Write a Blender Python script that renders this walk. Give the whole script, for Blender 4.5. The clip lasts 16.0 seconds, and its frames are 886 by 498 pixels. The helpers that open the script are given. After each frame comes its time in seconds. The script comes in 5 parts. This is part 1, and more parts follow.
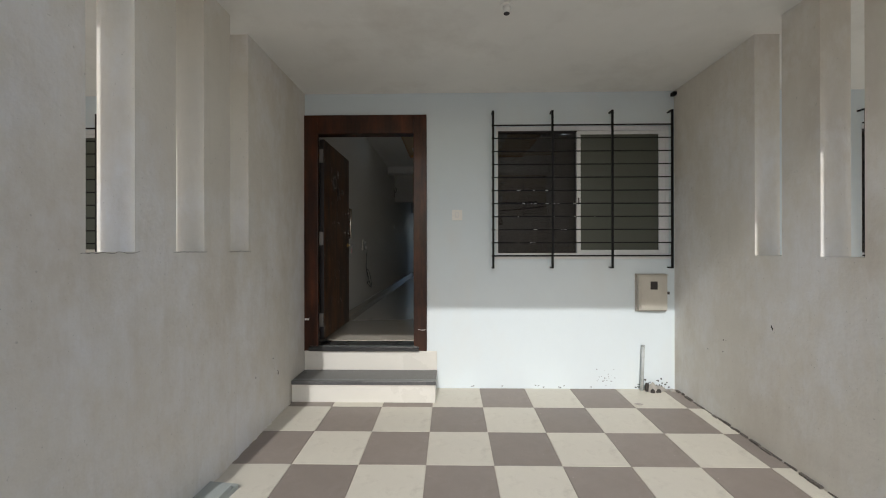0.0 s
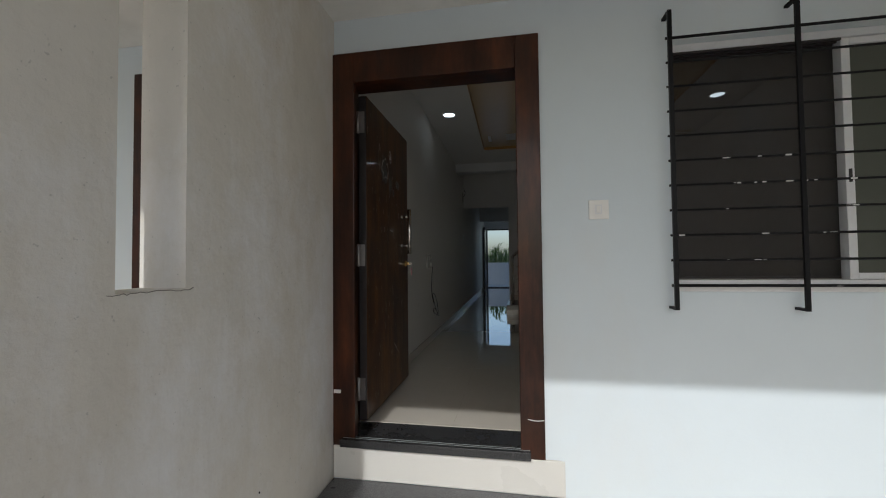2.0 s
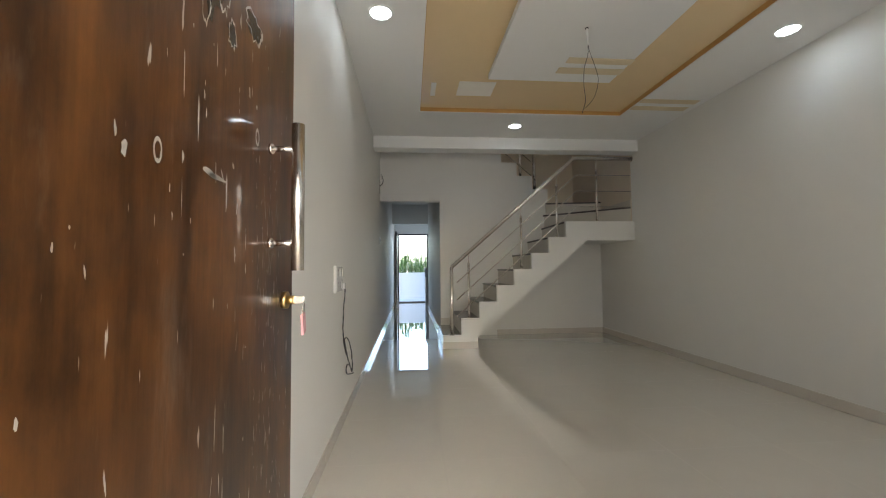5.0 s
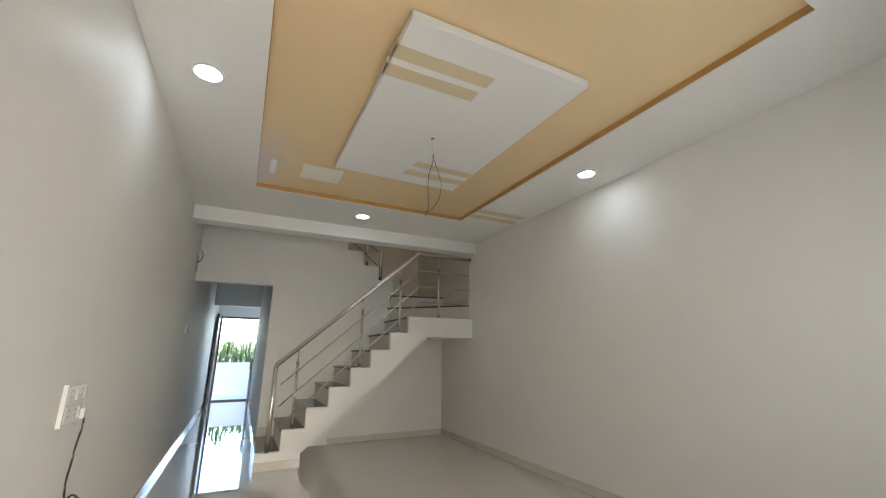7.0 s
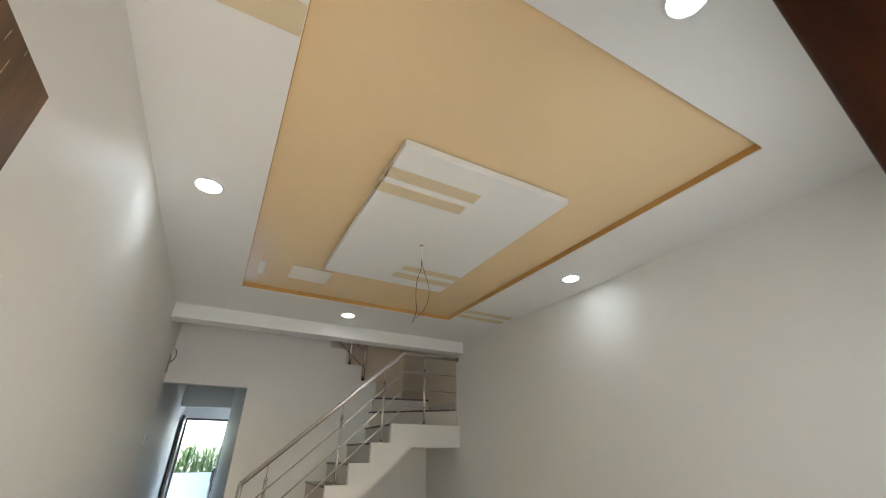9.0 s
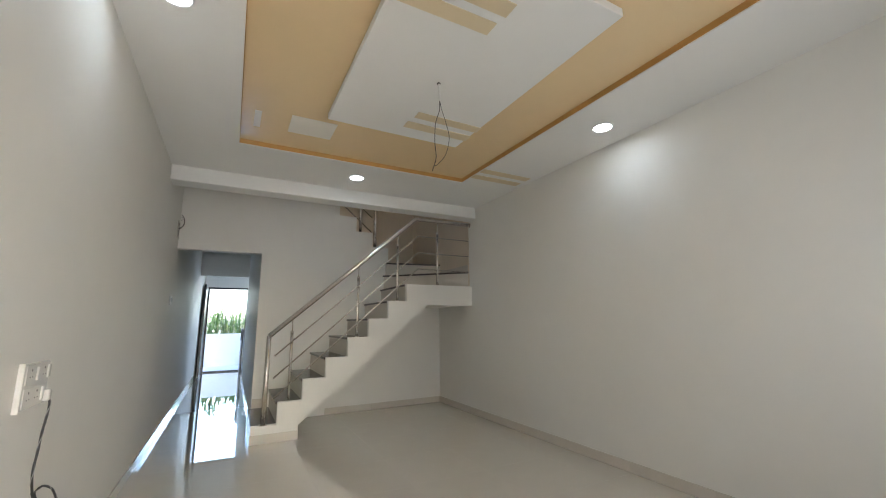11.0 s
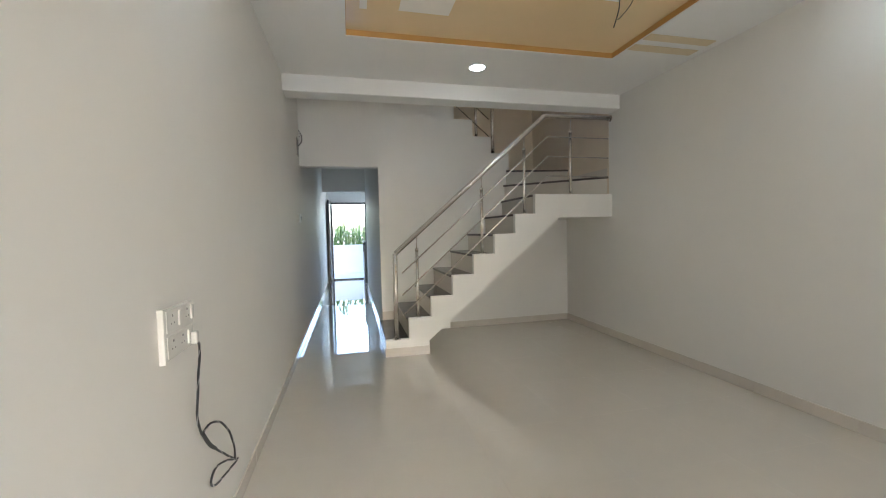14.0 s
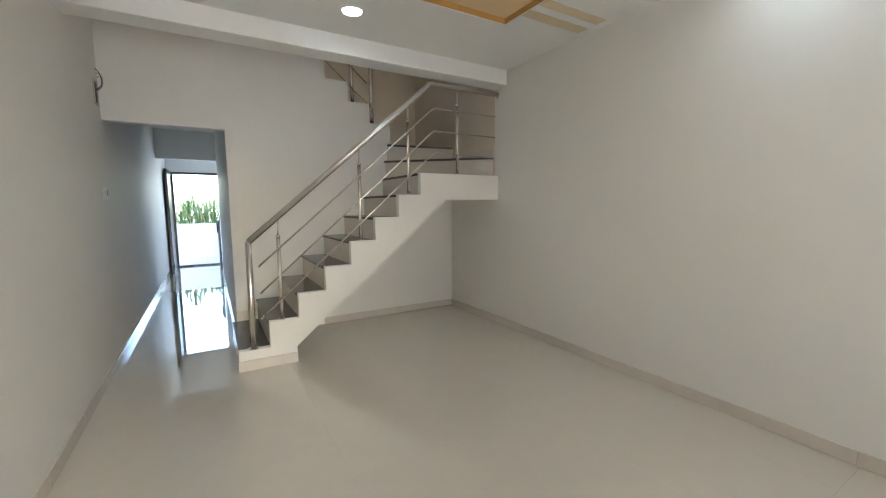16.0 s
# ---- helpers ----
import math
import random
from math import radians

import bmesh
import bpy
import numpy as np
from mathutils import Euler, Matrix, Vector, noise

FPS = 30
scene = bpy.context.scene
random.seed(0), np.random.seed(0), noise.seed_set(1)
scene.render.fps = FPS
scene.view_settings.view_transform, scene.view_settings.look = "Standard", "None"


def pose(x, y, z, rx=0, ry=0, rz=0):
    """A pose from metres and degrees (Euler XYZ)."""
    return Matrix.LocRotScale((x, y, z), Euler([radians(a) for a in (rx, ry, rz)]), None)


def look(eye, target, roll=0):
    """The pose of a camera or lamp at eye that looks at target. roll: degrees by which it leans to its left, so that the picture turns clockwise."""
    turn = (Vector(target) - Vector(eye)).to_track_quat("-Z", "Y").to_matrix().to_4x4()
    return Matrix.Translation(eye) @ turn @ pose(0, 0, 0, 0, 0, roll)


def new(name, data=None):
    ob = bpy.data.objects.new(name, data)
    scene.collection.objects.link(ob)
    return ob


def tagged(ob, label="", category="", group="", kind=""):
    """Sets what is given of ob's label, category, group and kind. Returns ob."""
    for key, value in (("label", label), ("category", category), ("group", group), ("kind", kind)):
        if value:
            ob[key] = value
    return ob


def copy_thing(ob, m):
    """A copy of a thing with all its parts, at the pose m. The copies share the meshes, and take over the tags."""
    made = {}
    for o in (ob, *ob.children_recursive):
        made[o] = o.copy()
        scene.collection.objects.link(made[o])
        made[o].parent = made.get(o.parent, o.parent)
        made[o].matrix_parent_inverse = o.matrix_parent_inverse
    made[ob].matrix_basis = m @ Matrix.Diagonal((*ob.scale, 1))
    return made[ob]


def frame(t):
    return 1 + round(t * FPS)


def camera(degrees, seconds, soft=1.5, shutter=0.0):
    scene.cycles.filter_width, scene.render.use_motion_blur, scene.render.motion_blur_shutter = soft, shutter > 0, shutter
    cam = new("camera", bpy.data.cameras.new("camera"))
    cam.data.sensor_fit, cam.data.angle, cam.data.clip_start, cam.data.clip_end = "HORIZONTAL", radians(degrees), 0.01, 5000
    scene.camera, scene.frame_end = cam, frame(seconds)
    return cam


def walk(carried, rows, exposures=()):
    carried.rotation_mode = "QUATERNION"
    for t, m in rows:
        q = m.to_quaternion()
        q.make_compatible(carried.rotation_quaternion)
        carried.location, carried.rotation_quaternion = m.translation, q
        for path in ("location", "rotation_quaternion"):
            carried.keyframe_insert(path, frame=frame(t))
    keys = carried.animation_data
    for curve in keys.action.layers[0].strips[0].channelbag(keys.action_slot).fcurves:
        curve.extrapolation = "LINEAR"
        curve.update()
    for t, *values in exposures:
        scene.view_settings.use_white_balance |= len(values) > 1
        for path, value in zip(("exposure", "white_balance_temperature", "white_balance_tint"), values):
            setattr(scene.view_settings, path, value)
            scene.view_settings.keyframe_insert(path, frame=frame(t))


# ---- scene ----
cam = camera(96.6, 16.0, soft=1.1)
PATH = [
    (0, (0.044, 0.332, 1.259), (0.007, 2.331, 1.26), -0.1),
    (0.5, (-0.031, 0.73, 1.285), (-0.086, 2.729, 1.293), -0.2),
    (1, (-0.092, 1.112, 1.308), (-0.291, 3.101, 1.335), -0.5),
    (1.5, (-0.226, 1.464, 1.313), (-0.499, 3.444, 1.362), -0.6),
    (2, (-0.306, 1.842, 1.322), (-0.654, 3.81, 1.383), -0.6),
    (2.5, (-0.452, 2.204, 1.339), (-0.862, 4.16, 1.408), -0.6),
    (3, (-0.549, 2.633, 1.354), (-0.953, 4.59, 1.431), -0.3),
    (3.2, (-0.593, 2.78, 1.359), (-0.995, 4.737, 1.44), -0.4),
    (5.3, (-0.818, 3.848, 1.391), (-0.522, 5.823, 1.491), -0.3),
    (5.5, (-0.775, 3.864, 1.412), (-0.393, 5.824, 1.518), -0.1),
    (6, (-0.714, 3.978, 1.456), (-0.103, 5.869, 1.686), -0.0),
    (6.5, (-0.663, 4.014, 1.491), (0.109, 5.821, 1.867), 0.2),
    (7, (-0.663, 4.02, 1.524), (0.196, 5.752, 2.034), 0.2),
    (7.5, (-0.666, 4.001, 1.573), (0.204, 5.676, 2.236), 0.1),
    (8, (-0.685, 3.965, 1.624), (0.165, 5.563, 2.473), 0.1),
    (8.2, (-0.696, 3.949, 1.646), (0.144, 5.512, 2.568), 0.1),
    (10.3, (-0.656, 4.2, 1.595), (0.204, 5.749, 2.521), -0.5),
    (10.5, (-0.652, 4.243, 1.607), (0.249, 5.871, 2.339), -0.4),
    (11, (-0.664, 4.296, 1.52), (0.261, 6.032, 1.881), -0.6),
    (11.5, (-0.687, 4.296, 1.476), (0.229, 6.069, 1.608), -0.7),
    (12, (-0.702, 4.274, 1.47), (0.213, 6.052, 1.478), -0.9),
    (12.5, (-0.693, 4.361, 1.481), (0.215, 6.143, 1.452), -0.8),
    (13, (-0.641, 4.521, 1.605), (0.112, 6.373, 1.564), -1.1),
    (13.5, (-0.69, 4.647, 1.614), (-0.175, 6.579, 1.566), -1.2),
    (14, (-0.725, 4.859, 1.601), (-0.268, 6.804, 1.51), -1.3),
    (14.5, (-0.657, 5.086, 1.606), (-0.243, 7.034, 1.423), -1.3),
    (15, (-0.623, 5.262, 1.618), (-0.195, 7.202, 1.391), -1.1),
    (15.5, (-0.576, 5.305, 1.649), (0.168, 7.148, 1.424), -0.7),
    (16, (-0.555, 5.343, 1.659), (0.457, 7.054, 1.44), -0.4),
]
EXPOSURES = [(0, 0.05, 6200, 8), (0.5, -0.06, 6200, 8), (1.5, -0.06, 6100, 8), (2.0, 0.02, 6000, 8), (2.6, 0.34, 5900, 8), (3.2, 0.74, 5900, 8), (4.4, 2.5, 6350, 10), (5.3, 3.46, 6350, 10), (7.0, 3.68, 6300, 10), (8.2, 3.72, 6400, 10), (10.3, 3.68, 6250, 10), (13.0, 3.76, 6200, 10), (16, 4.0, 6250, 10)]
walk(cam, [(t, look(eye, target, roll)) for t, eye, target, roll in PATH], EXPOSURES)

SKY_STRENGTH = 0.12
SUN_STRENGTH = 2.1
LAMP_WATTS = 0.03
LAMP_GLOW = 2.9
# name, place, turn, width, height, watts, colour
OPENING_LIGHT = [("window_daylight", (0.9, 4.05, 1.78), (90, 0), 0.85, 1.1, 0.86, (0.96, 0.98, 1.0)),
                 # fill for the corridor, in an unseen window opening cut for it
                 ("back_window_daylight", (1.0, 15.26, 1.85), (-90, 0), 1.15, 1.05, 2.6, (0.72, 0.85, 1.0))]

# ---- world, sun, lamps ----
SUN_TRAVEL = Vector((0.07, 1.0, -0.76)).normalized()
world = bpy.data.worlds.new("sky")
scene.world = world
world.use_nodes = True
wn = world.node_tree
sky = wn.nodes.new("ShaderNodeTexSky")
sky.sky_type = "NISHITA"
sky.sun_disc = False
sky.sun_elevation = math.asin(-SUN_TRAVEL.z)
sky.sun_rotation = math.pi + 0.07
sky.air_density, sky.dust_density = 1.0, 2.5
wn.links.new(sky.outputs[0], wn.nodes["Background"].inputs[0])
wn.nodes["Background"].inputs[1].default_value = SKY_STRENGTH

sun_data = bpy.data.lights.new("sun", "SUN")
sun_data.energy, sun_data.angle, sun_data.color = SUN_STRENGTH, radians(0.8), (1.0, 0.955, 0.90)
sun = new("sun", sun_data)
sun.rotation_mode = "QUATERNION"
sun.rotation_quaternion = SUN_TRAVEL.to_track_quat("-Z", "Y")
sun.location = (-1, -6, 7)

DOWNLIGHTS = [(-0.99, 6.2), (1.75, 6.2), (0.367, 8.09), (0.387, 4.28)]
CEIL = 2.975
for lx, ly in DOWNLIGHTS:
    ld = bpy.data.lights.new("downlight_lamp", "AREA")
    ld.shape, ld.size, ld.energy, ld.color = "DISK", 0.11, LAMP_WATTS, (0.60, 0.82, 1.0)
    ld.spread = radians(150)
    lo = new("downlight_lamp", ld)
    lo.location = (lx, ly, CEIL - 0.022)

# added lamps: one boosts the front window's daylight, one brightens back room and corridor
for nm, (ax, ay, az), (rx, rz), sx, sy, watts, col in OPENING_LIGHT:
    ld = bpy.data.lights.new(nm, "AREA")
    ld.shape, ld.size, ld.size_y, ld.energy, ld.color = "RECTANGLE", sx, sy, watts, col
    ld.spread = radians(172)
    lo = new(nm, ld)
    lo.matrix_world = pose(ax, ay, az, rx, 0, rz)

# ---- materials ----


def nodes_of(name):
    m = bpy.data.materials.new(name)
    m.use_nodes = True
    t = m.node_tree
    return m, t, t.nodes["Principled BSDF"]


def link(t, a, b):
    t.links.new(a, b)


def noise_node(t, scale, detail=4.0, rough=0.55, vec=None):
    n = t.nodes.new("ShaderNodeTexNoise")
    n.inputs["Scale"].default_value, n.inputs["Detail"].default_value, n.inputs["Roughness"].default_value = scale, detail, rough
    if vec is not None:
        link(t, vec, n.inputs["Vector"])
    return n


def object_vec(t, sx=1.0, sy=1.0, sz=1.0):
    c = t.nodes.new("ShaderNodeTexCoord")
    mp = t.nodes.new("ShaderNodeMapping")
    mp.inputs["Scale"].default_value = (sx, sy, sz)
    link(t, c.outputs["Object"], mp.inputs["Vector"])
    return mp.outputs["Vector"]


def ramp(t, fac, stops):
    r = t.nodes.new("ShaderNodeValToRGB")
    while len(r.color_ramp.elements) < len(stops):
        r.color_ramp.elements.new(0.5)
    for e, (p, c) in zip(r.color_ramp.elements, stops):
        e.position, e.color = p, (*c, 1.0) if len(c) == 3 else c
    link(t, fac, r.inputs["Fac"])
    return r.outputs["Color"]


def mix(t, fac, a, b, mode="MIX"):
    n = t.nodes.new("ShaderNodeMix")
    n.data_type, n.blend_type = "RGBA", mode
    for sock, v in ((n.inputs["Factor"], fac), (n.inputs["A"], a), (n.inputs["B"], b)):
        if hasattr(v, "is_output"):
            link(t, v, sock)
        elif isinstance(v, (int, float)):
            sock.default_value = v
        else:
            sock.default_value = (*v, 1.0)
    return n.outputs["Result"]


def scaled(c, k):
    return tuple(min(1.0, v * k) for v in c)


def plaster(name, col, rough=0.75, vary=0.06, bump=0.15, stain=None, stain_amount=0.0, fine=60.0, stretch=(1, 1, 0.45), chalk=None):
    """Painted plaster: broad unevenness, trowel patches, fine grain, soft stains."""
    m, t, b = nodes_of(name)
    v = object_vec(t)
    broad = noise_node(t, 1.1, 5, 0.6, v)
    c = ramp(t, broad.outputs["Fac"], [(0.3, scaled(col, 1 - vary)), (0.7, scaled(col, 1 + vary * 0.6))])
    mid = noise_node(t, 7.0, 4, 0.6, v)
    c = mix(t, 0.35, c, ramp(t, mid.outputs["Fac"], [(0.3, scaled(col, 1 - vary)), (0.7, scaled(col, 1 + vary * 0.5))]))
    if stain:
        sv = object_vec(t, *stretch)
        s = noise_node(t, 1.6, 6, 0.65, sv)
        k = ramp(t, s.outputs["Fac"], [(0.5, (0, 0, 0)), (0.78, (stain_amount,) * 3)])
        c = mix(t, k, c, stain)
    if chalk:
        q = noise_node(t, 1.3, 9, 0.72, object_vec(t, 1.0, 1.0, 0.6))
        k = ramp(t, q.outputs["Fac"], [(0.46, (0, 0, 0)), (0.64, (0.8, 0.8, 0.8))])
        c = mix(t, k, c, chalk)
        st = noise_node(t, 2.5, 6, 0.7, object_vec(t, 9.0, 9.0, 0.7))
        k = ramp(t, st.outputs["Fac"], [(0.55, (0, 0, 0)), (0.8, (0.3, 0.3, 0.3))])
        c = mix(t, k, c, scaled(col, 0.8))
        sp = noise_node(t, 75.0, 2, 0.4, v)
        k = ramp(t, sp.outputs["Fac"], [(0.73, (0, 0, 0)), (0.78, (0.35, 0.35, 0.35))])
        c = mix(t, k, c, scaled(col, 0.35))
    link(t, c, b.inputs["Base Color"])
    b.inputs["Roughness"].default_value = rough
    g = noise_node(t, fine, 5, 0.65, v)
    w = noise_node(t, 5.0, 3, 0.5, v)
    add = t.nodes.new("ShaderNodeMath")
    add.operation = "MULTIPLY_ADD"
    add.inputs[1].default_value = 0.35
    link(t, g.outputs["Fac"], add.inputs[0])
    link(t, w.outputs["Fac"], add.inputs[2])
    bp = t.nodes.new("ShaderNodeBump")
    bp.inputs["Strength"].default_value, bp.inputs["Distance"].default_value = bump, 0.01
    link(t, add.outputs[0], bp.inputs["Height"])
    link(t, bp.outputs["Normal"], b.inputs["Normal"])
    return m


def stone_tile(name, col, rough, vary=0.05, speck=0.04, random_amount=0.05, coat=0.0, scale=6.0, dirt=0.0):
    m, t, b = nodes_of(name)
    v = object_vec(t)
    info = t.nodes.new("ShaderNodeObjectInfo")
    broad = noise_node(t, scale, 5, 0.6, v)
    c = ramp(t, broad.outputs["Fac"], [(0.3, scaled(col, 1 - vary)), (0.7, scaled(col, 1 + vary))])
    fine = noise_node(t, 260.0, 2, 0.5, v)
    c = mix(t, 0.5, c, ramp(t, fine.outputs["Fac"], [(0.35, scaled(col, 1 - speck)), (0.65, scaled(col, 1 + speck))]))
    if dirt:
        blot = noise_node(t, 9.0, 7, 0.72, v)
        c = mix(t, ramp(t, blot.outputs["Fac"], [(0.54, (0, 0, 0)), (0.74, (dirt,) * 3)]), c, (0.20, 0.17, 0.14))
        speck_ = noise_node(t, 48.0, 2, 0.5, v)
        c = mix(t, ramp(t, speck_.outputs["Fac"], [(0.73, (0, 0, 0)), (0.77, (dirt * 1.6,) * 3)]), c, (0.62, 0.58, 0.52))
    shade = ramp(t, info.outputs["Random"], [(0.0, (1 - random_amount,) * 3), (1.0, (1.0, 1.0, 1.0))])
    c = mix(t, 1.0, c, shade, "MULTIPLY")
    link(t, c, b.inputs["Base Color"])
    dust = noise_node(t, 2.2, 5, 0.6, v)
    mr = t.nodes.new("ShaderNodeMapRange")
    mr.inputs["To Min"].default_value, mr.inputs["To Max"].default_value = rough * 0.8, rough * 1.5
    link(t, dust.outputs["Fac"], mr.inputs["Value"])
    link(t, mr.outputs["Result"], b.inputs["Roughness"])
    if coat:
        b.inputs["Coat Weight"].default_value, b.inputs["Coat Roughness"].default_value = coat, 0.012
        b.inputs["Coat IOR"].default_value = 1.7
    return m


def wood(name, dark, light, rough=0.3, scuff=0.0, coat=0.12, coat_rough=0.12):
    m, t, b = nodes_of(name)
    v = object_vec(t, 9.0, 9.0, 0.55)
    g = noise_node(t, 2.2, 8, 0.62, v)
    c = ramp(t, g.outputs["Fac"], [(0.28, dark), (0.52, tuple((p + q) / 2 for p, q in zip(dark, light))), (0.75, light)])
    v2 = object_vec(t, 60.0, 60.0, 1.4)
    fine = noise_node(t, 1.4, 4, 0.6, v2)
    c = mix(t, 0.3, c, ramp(t, fine.outputs["Fac"], [(0.35, dark), (0.7, light)]))
    cloud = noise_node(t, 3.0, 7, 0.66, object_vec(t, 1.6, 1.6, 0.7))
    c = mix(t, 0.7, c, ramp(t, cloud.outputs["Fac"], [(0.32, dark), (0.72, light)]))
    burl = noise_node(t, 2.0, 6, 0.62, object_vec(t, 4.5, 4.5, 0.9))
    c = mix(t, 1.0, c, ramp(t, burl.outputs["Fac"], [(0.36, (0.28, 0.26, 0.25)), (0.62, (1.0, 1.0, 1.0))]), "MULTIPLY")
    if scuff:
        s = noise_node(t, 3.0, 2, 0.4, object_vec(t, 30.0, 30.0, 4.0))
        k = ramp(t, s.outputs["Fac"], [(0.735, (0, 0, 0)), (0.76, (scuff,) * 3)])
        c = mix(t, k, c, (0.55, 0.50, 0.44))
        d = noise_node(t, 4.5, 6, 0.7, object_vec(t, 3.0, 3.0, 0.6))
        k2 = ramp(t, d.outputs["Fac"], [(0.58, (0, 0, 0)), (0.8, (0.22, 0.22, 0.22))])
        c = mix(t, k2, c, (0.30, 0.26, 0.20))
    link(t, c, b.inputs["Base Color"])
    b.inputs["Roughness"].default_value = rough
    b.inputs["Specular IOR Level"].default_value = 0.3
    b.inputs["Coat Weight"].default_value, b.inputs["Coat Roughness"].default_value = coat, coat_rough
    bp = t.nodes.new("ShaderNodeBump")
    bp.inputs["Strength"].default_value, bp.inputs["Distance"].default_value = 0.08, 0.002
    link(t, fine.outputs["Fac"], bp.inputs["Height"])
    link(t, bp.outputs["Normal"], b.inputs["Normal"])
    return m


def granite(name, col, light, rough=0.25):
    m, t, b = nodes_of(name)
    v = object_vec(t)
    s = noise_node(t, 170.0, 3, 0.7, v)
    c = ramp(t, s.outputs["Fac"], [(0.42, col), (0.62, light)])
    d = noise_node(t, 3.5, 6, 0.65, v)
    c = mix(t, ramp(t, d.outputs["Fac"], [(0.5, (0, 0, 0)), (0.8, (0.35, 0.35, 0.35))]), c, scaled(light, 1.6))
    link(t, c, b.inputs["Base Color"])
    mr = t.nodes.new("ShaderNodeMapRange")
    mr.inputs["To Min"].default_value, mr.inputs["To Max"].default_value = rough * 0.6, rough * 1.6
    link(t, d.outputs["Fac"], mr.inputs["Value"])
    link(t, mr.outputs["Result"], b.inputs["Roughness"])
    return m


def plain(name, col, rough=0.5, metal=0.0, vary=0.05, scale=40.0):
    m, t, b = nodes_of(name)
    n = noise_node(t, scale, 4, 0.6, object_vec(t))
    link(t, ramp(t, n.outputs["Fac"], [(0.3, scaled(col, 1 - vary)), (0.7, scaled(col, 1 + vary))]), b.inputs["Base Color"])
    b.inputs["Roughness"].default_value, b.inputs["Metallic"].default_value = rough, metal
    return m


def brushed(name, col, rough):
    m, t, b = nodes_of(name)
    n = noise_node(t, 5.0, 5, 0.6, object_vec(t, 45, 45, 5))
    link(t, ramp(t, n.outputs["Fac"], [(0.3, scaled(col, 0.94)), (0.7, col)]), b.inputs["Base Color"])
    mr = t.nodes.new("ShaderNodeMapRange")
    mr.inputs["To Min"].default_value, mr.inputs["To Max"].default_value = rough * 0.88, rough * 1.15
    link(t, n.outputs["Fac"], mr.inputs["Value"])
    link(t, mr.outputs["Result"], b.inputs["Roughness"])
    b.inputs["Metallic"].default_value = 1.0
    return m


def glass(name, col, rough=0.02):
    m, t, b = nodes_of(name)
    b.inputs["Base Color"].default_value = (*col, 1)
    b.inputs["Roughness"].default_value, b.inputs["Transmission Weight"].default_value = rough, 1.0
    b.inputs["IOR"].default_value = 1.45
    return m


def sheer_sheet(name, col, cover):
    m, t, b = nodes_of(name)
    n = noise_node(t, 300.0, 2, 0.5, object_vec(t))
    link(t, ramp(t, n.outputs["Fac"], [(0.3, scaled(col, 0.9)), (0.7, scaled(col, 1.1))]), b.inputs["Base Color"])
    b.inputs["Roughness"].default_value = 0.5
    b.inputs["Alpha"].default_value = cover
    return m


def glowing(name, col, strength):
    m, t, b = nodes_of(name)
    b.inputs["Base Color"].default_value = (0.9, 0.9, 0.9, 1)
    b.inputs["Emission Color"].default_value = (*col, 1)
    b.inputs["Emission Strength"].default_value = strength
    return m


def leaf_mat(name):
    m, t, b = nodes_of(name)
    g = t.nodes.new("ShaderNodeNewGeometry")
    c = ramp(t, g.outputs["Random Per Island"], [(0.0, (0.07, 0.13, 0.035)), (0.6, (0.15, 0.22, 0.07)), (1.0, (0.25, 0.30, 0.12))])
    link(t, c, b.inputs["Base Color"])
    b.inputs["Roughness"].default_value = 0.5
    b.inputs["Subsurface Weight"].default_value = 0.0
    tr = t.nodes.new("ShaderNodeBsdfTranslucent")
    link(t, c, tr.inputs["Color"])
    mx = t.nodes.new("ShaderNodeMixShader")
    mx.inputs[0].default_value = 0.5
    out = t.nodes["Material Output"]
    link(t, b.outputs[0], mx.inputs[1])
    link(t, tr.outputs[0], mx.inputs[2])
    link(t, mx.outputs[0], out.inputs["Surface"])
    return m


M_PORCH = plaster("porch_side_plaster", (0.70, 0.66, 0.585), 0.85, 0.09, 0.8, (0.50, 0.43, 0.35), 0.6, 38, chalk=(0.80, 0.795, 0.79))
M_FRONT = plaster("front_wall_paint", (0.655, 0.72, 0.755), 0.8, 0.03, 0.15, (0.66, 0.65, 0.62), 0.4, 70)
M_PCEIL = plaster("porch_ceiling_paint", (0.82, 0.81, 0.77), 0.85, 0.05, 0.2, (0.55, 0.52, 0.47), 0.5, 50, (1, 1, 1))
M_HALL = plaster("hall_wall_paint", (0.80, 0.775, 0.72), 0.55, 0.025, 0.06, None, 0, 90)
M_CEIL = plaster("ceiling_paint", (0.84, 0.83, 0.80), 0.6, 0.015, 0.03, None, 0, 90)
M_TAN = plaster("tan_ceiling_paint", (0.84, 0.64, 0.375), 0.2, 0.03, 0.02, None, 0, 30)
# Tan darkened to orange: shade on the tray's sides put into the colour.
M_FASCIA_SHADE = plaster("fascia_shaded_tan", (0.56, 0.31, 0.09), 0.35, 0.05, 0.04, None, 0, 60)
M_STRIP = plaster("tan_strip_paint", (0.72, 0.60, 0.40), 0.45, 0.03, 0.04, None, 0, 60)
M_SPLASH = plaster("pale_patch_paint", (0.86, 0.81, 0.72), 0.35, 0.04, 0.04, None, 0, 60)
# The stairwell's warm, shaded tone put into the colour; the hall paint is paler.
M_WELL = plaster("stairwell_warm_tint", (0.72, 0.61, 0.47), 0.6, 0.03, 0.08, None, 0, 90)
M_CORR = plaster("corridor_paint", (0.72, 0.72, 0.70), 0.5, 0.03, 0.06, None, 0, 90)
M_COMPOUND = plaster("compound_wall_paint", (0.47, 0.51, 0.55), 0.85, 0.05, 0.2, (0.6, 0.6, 0.58), 0.3, 40)
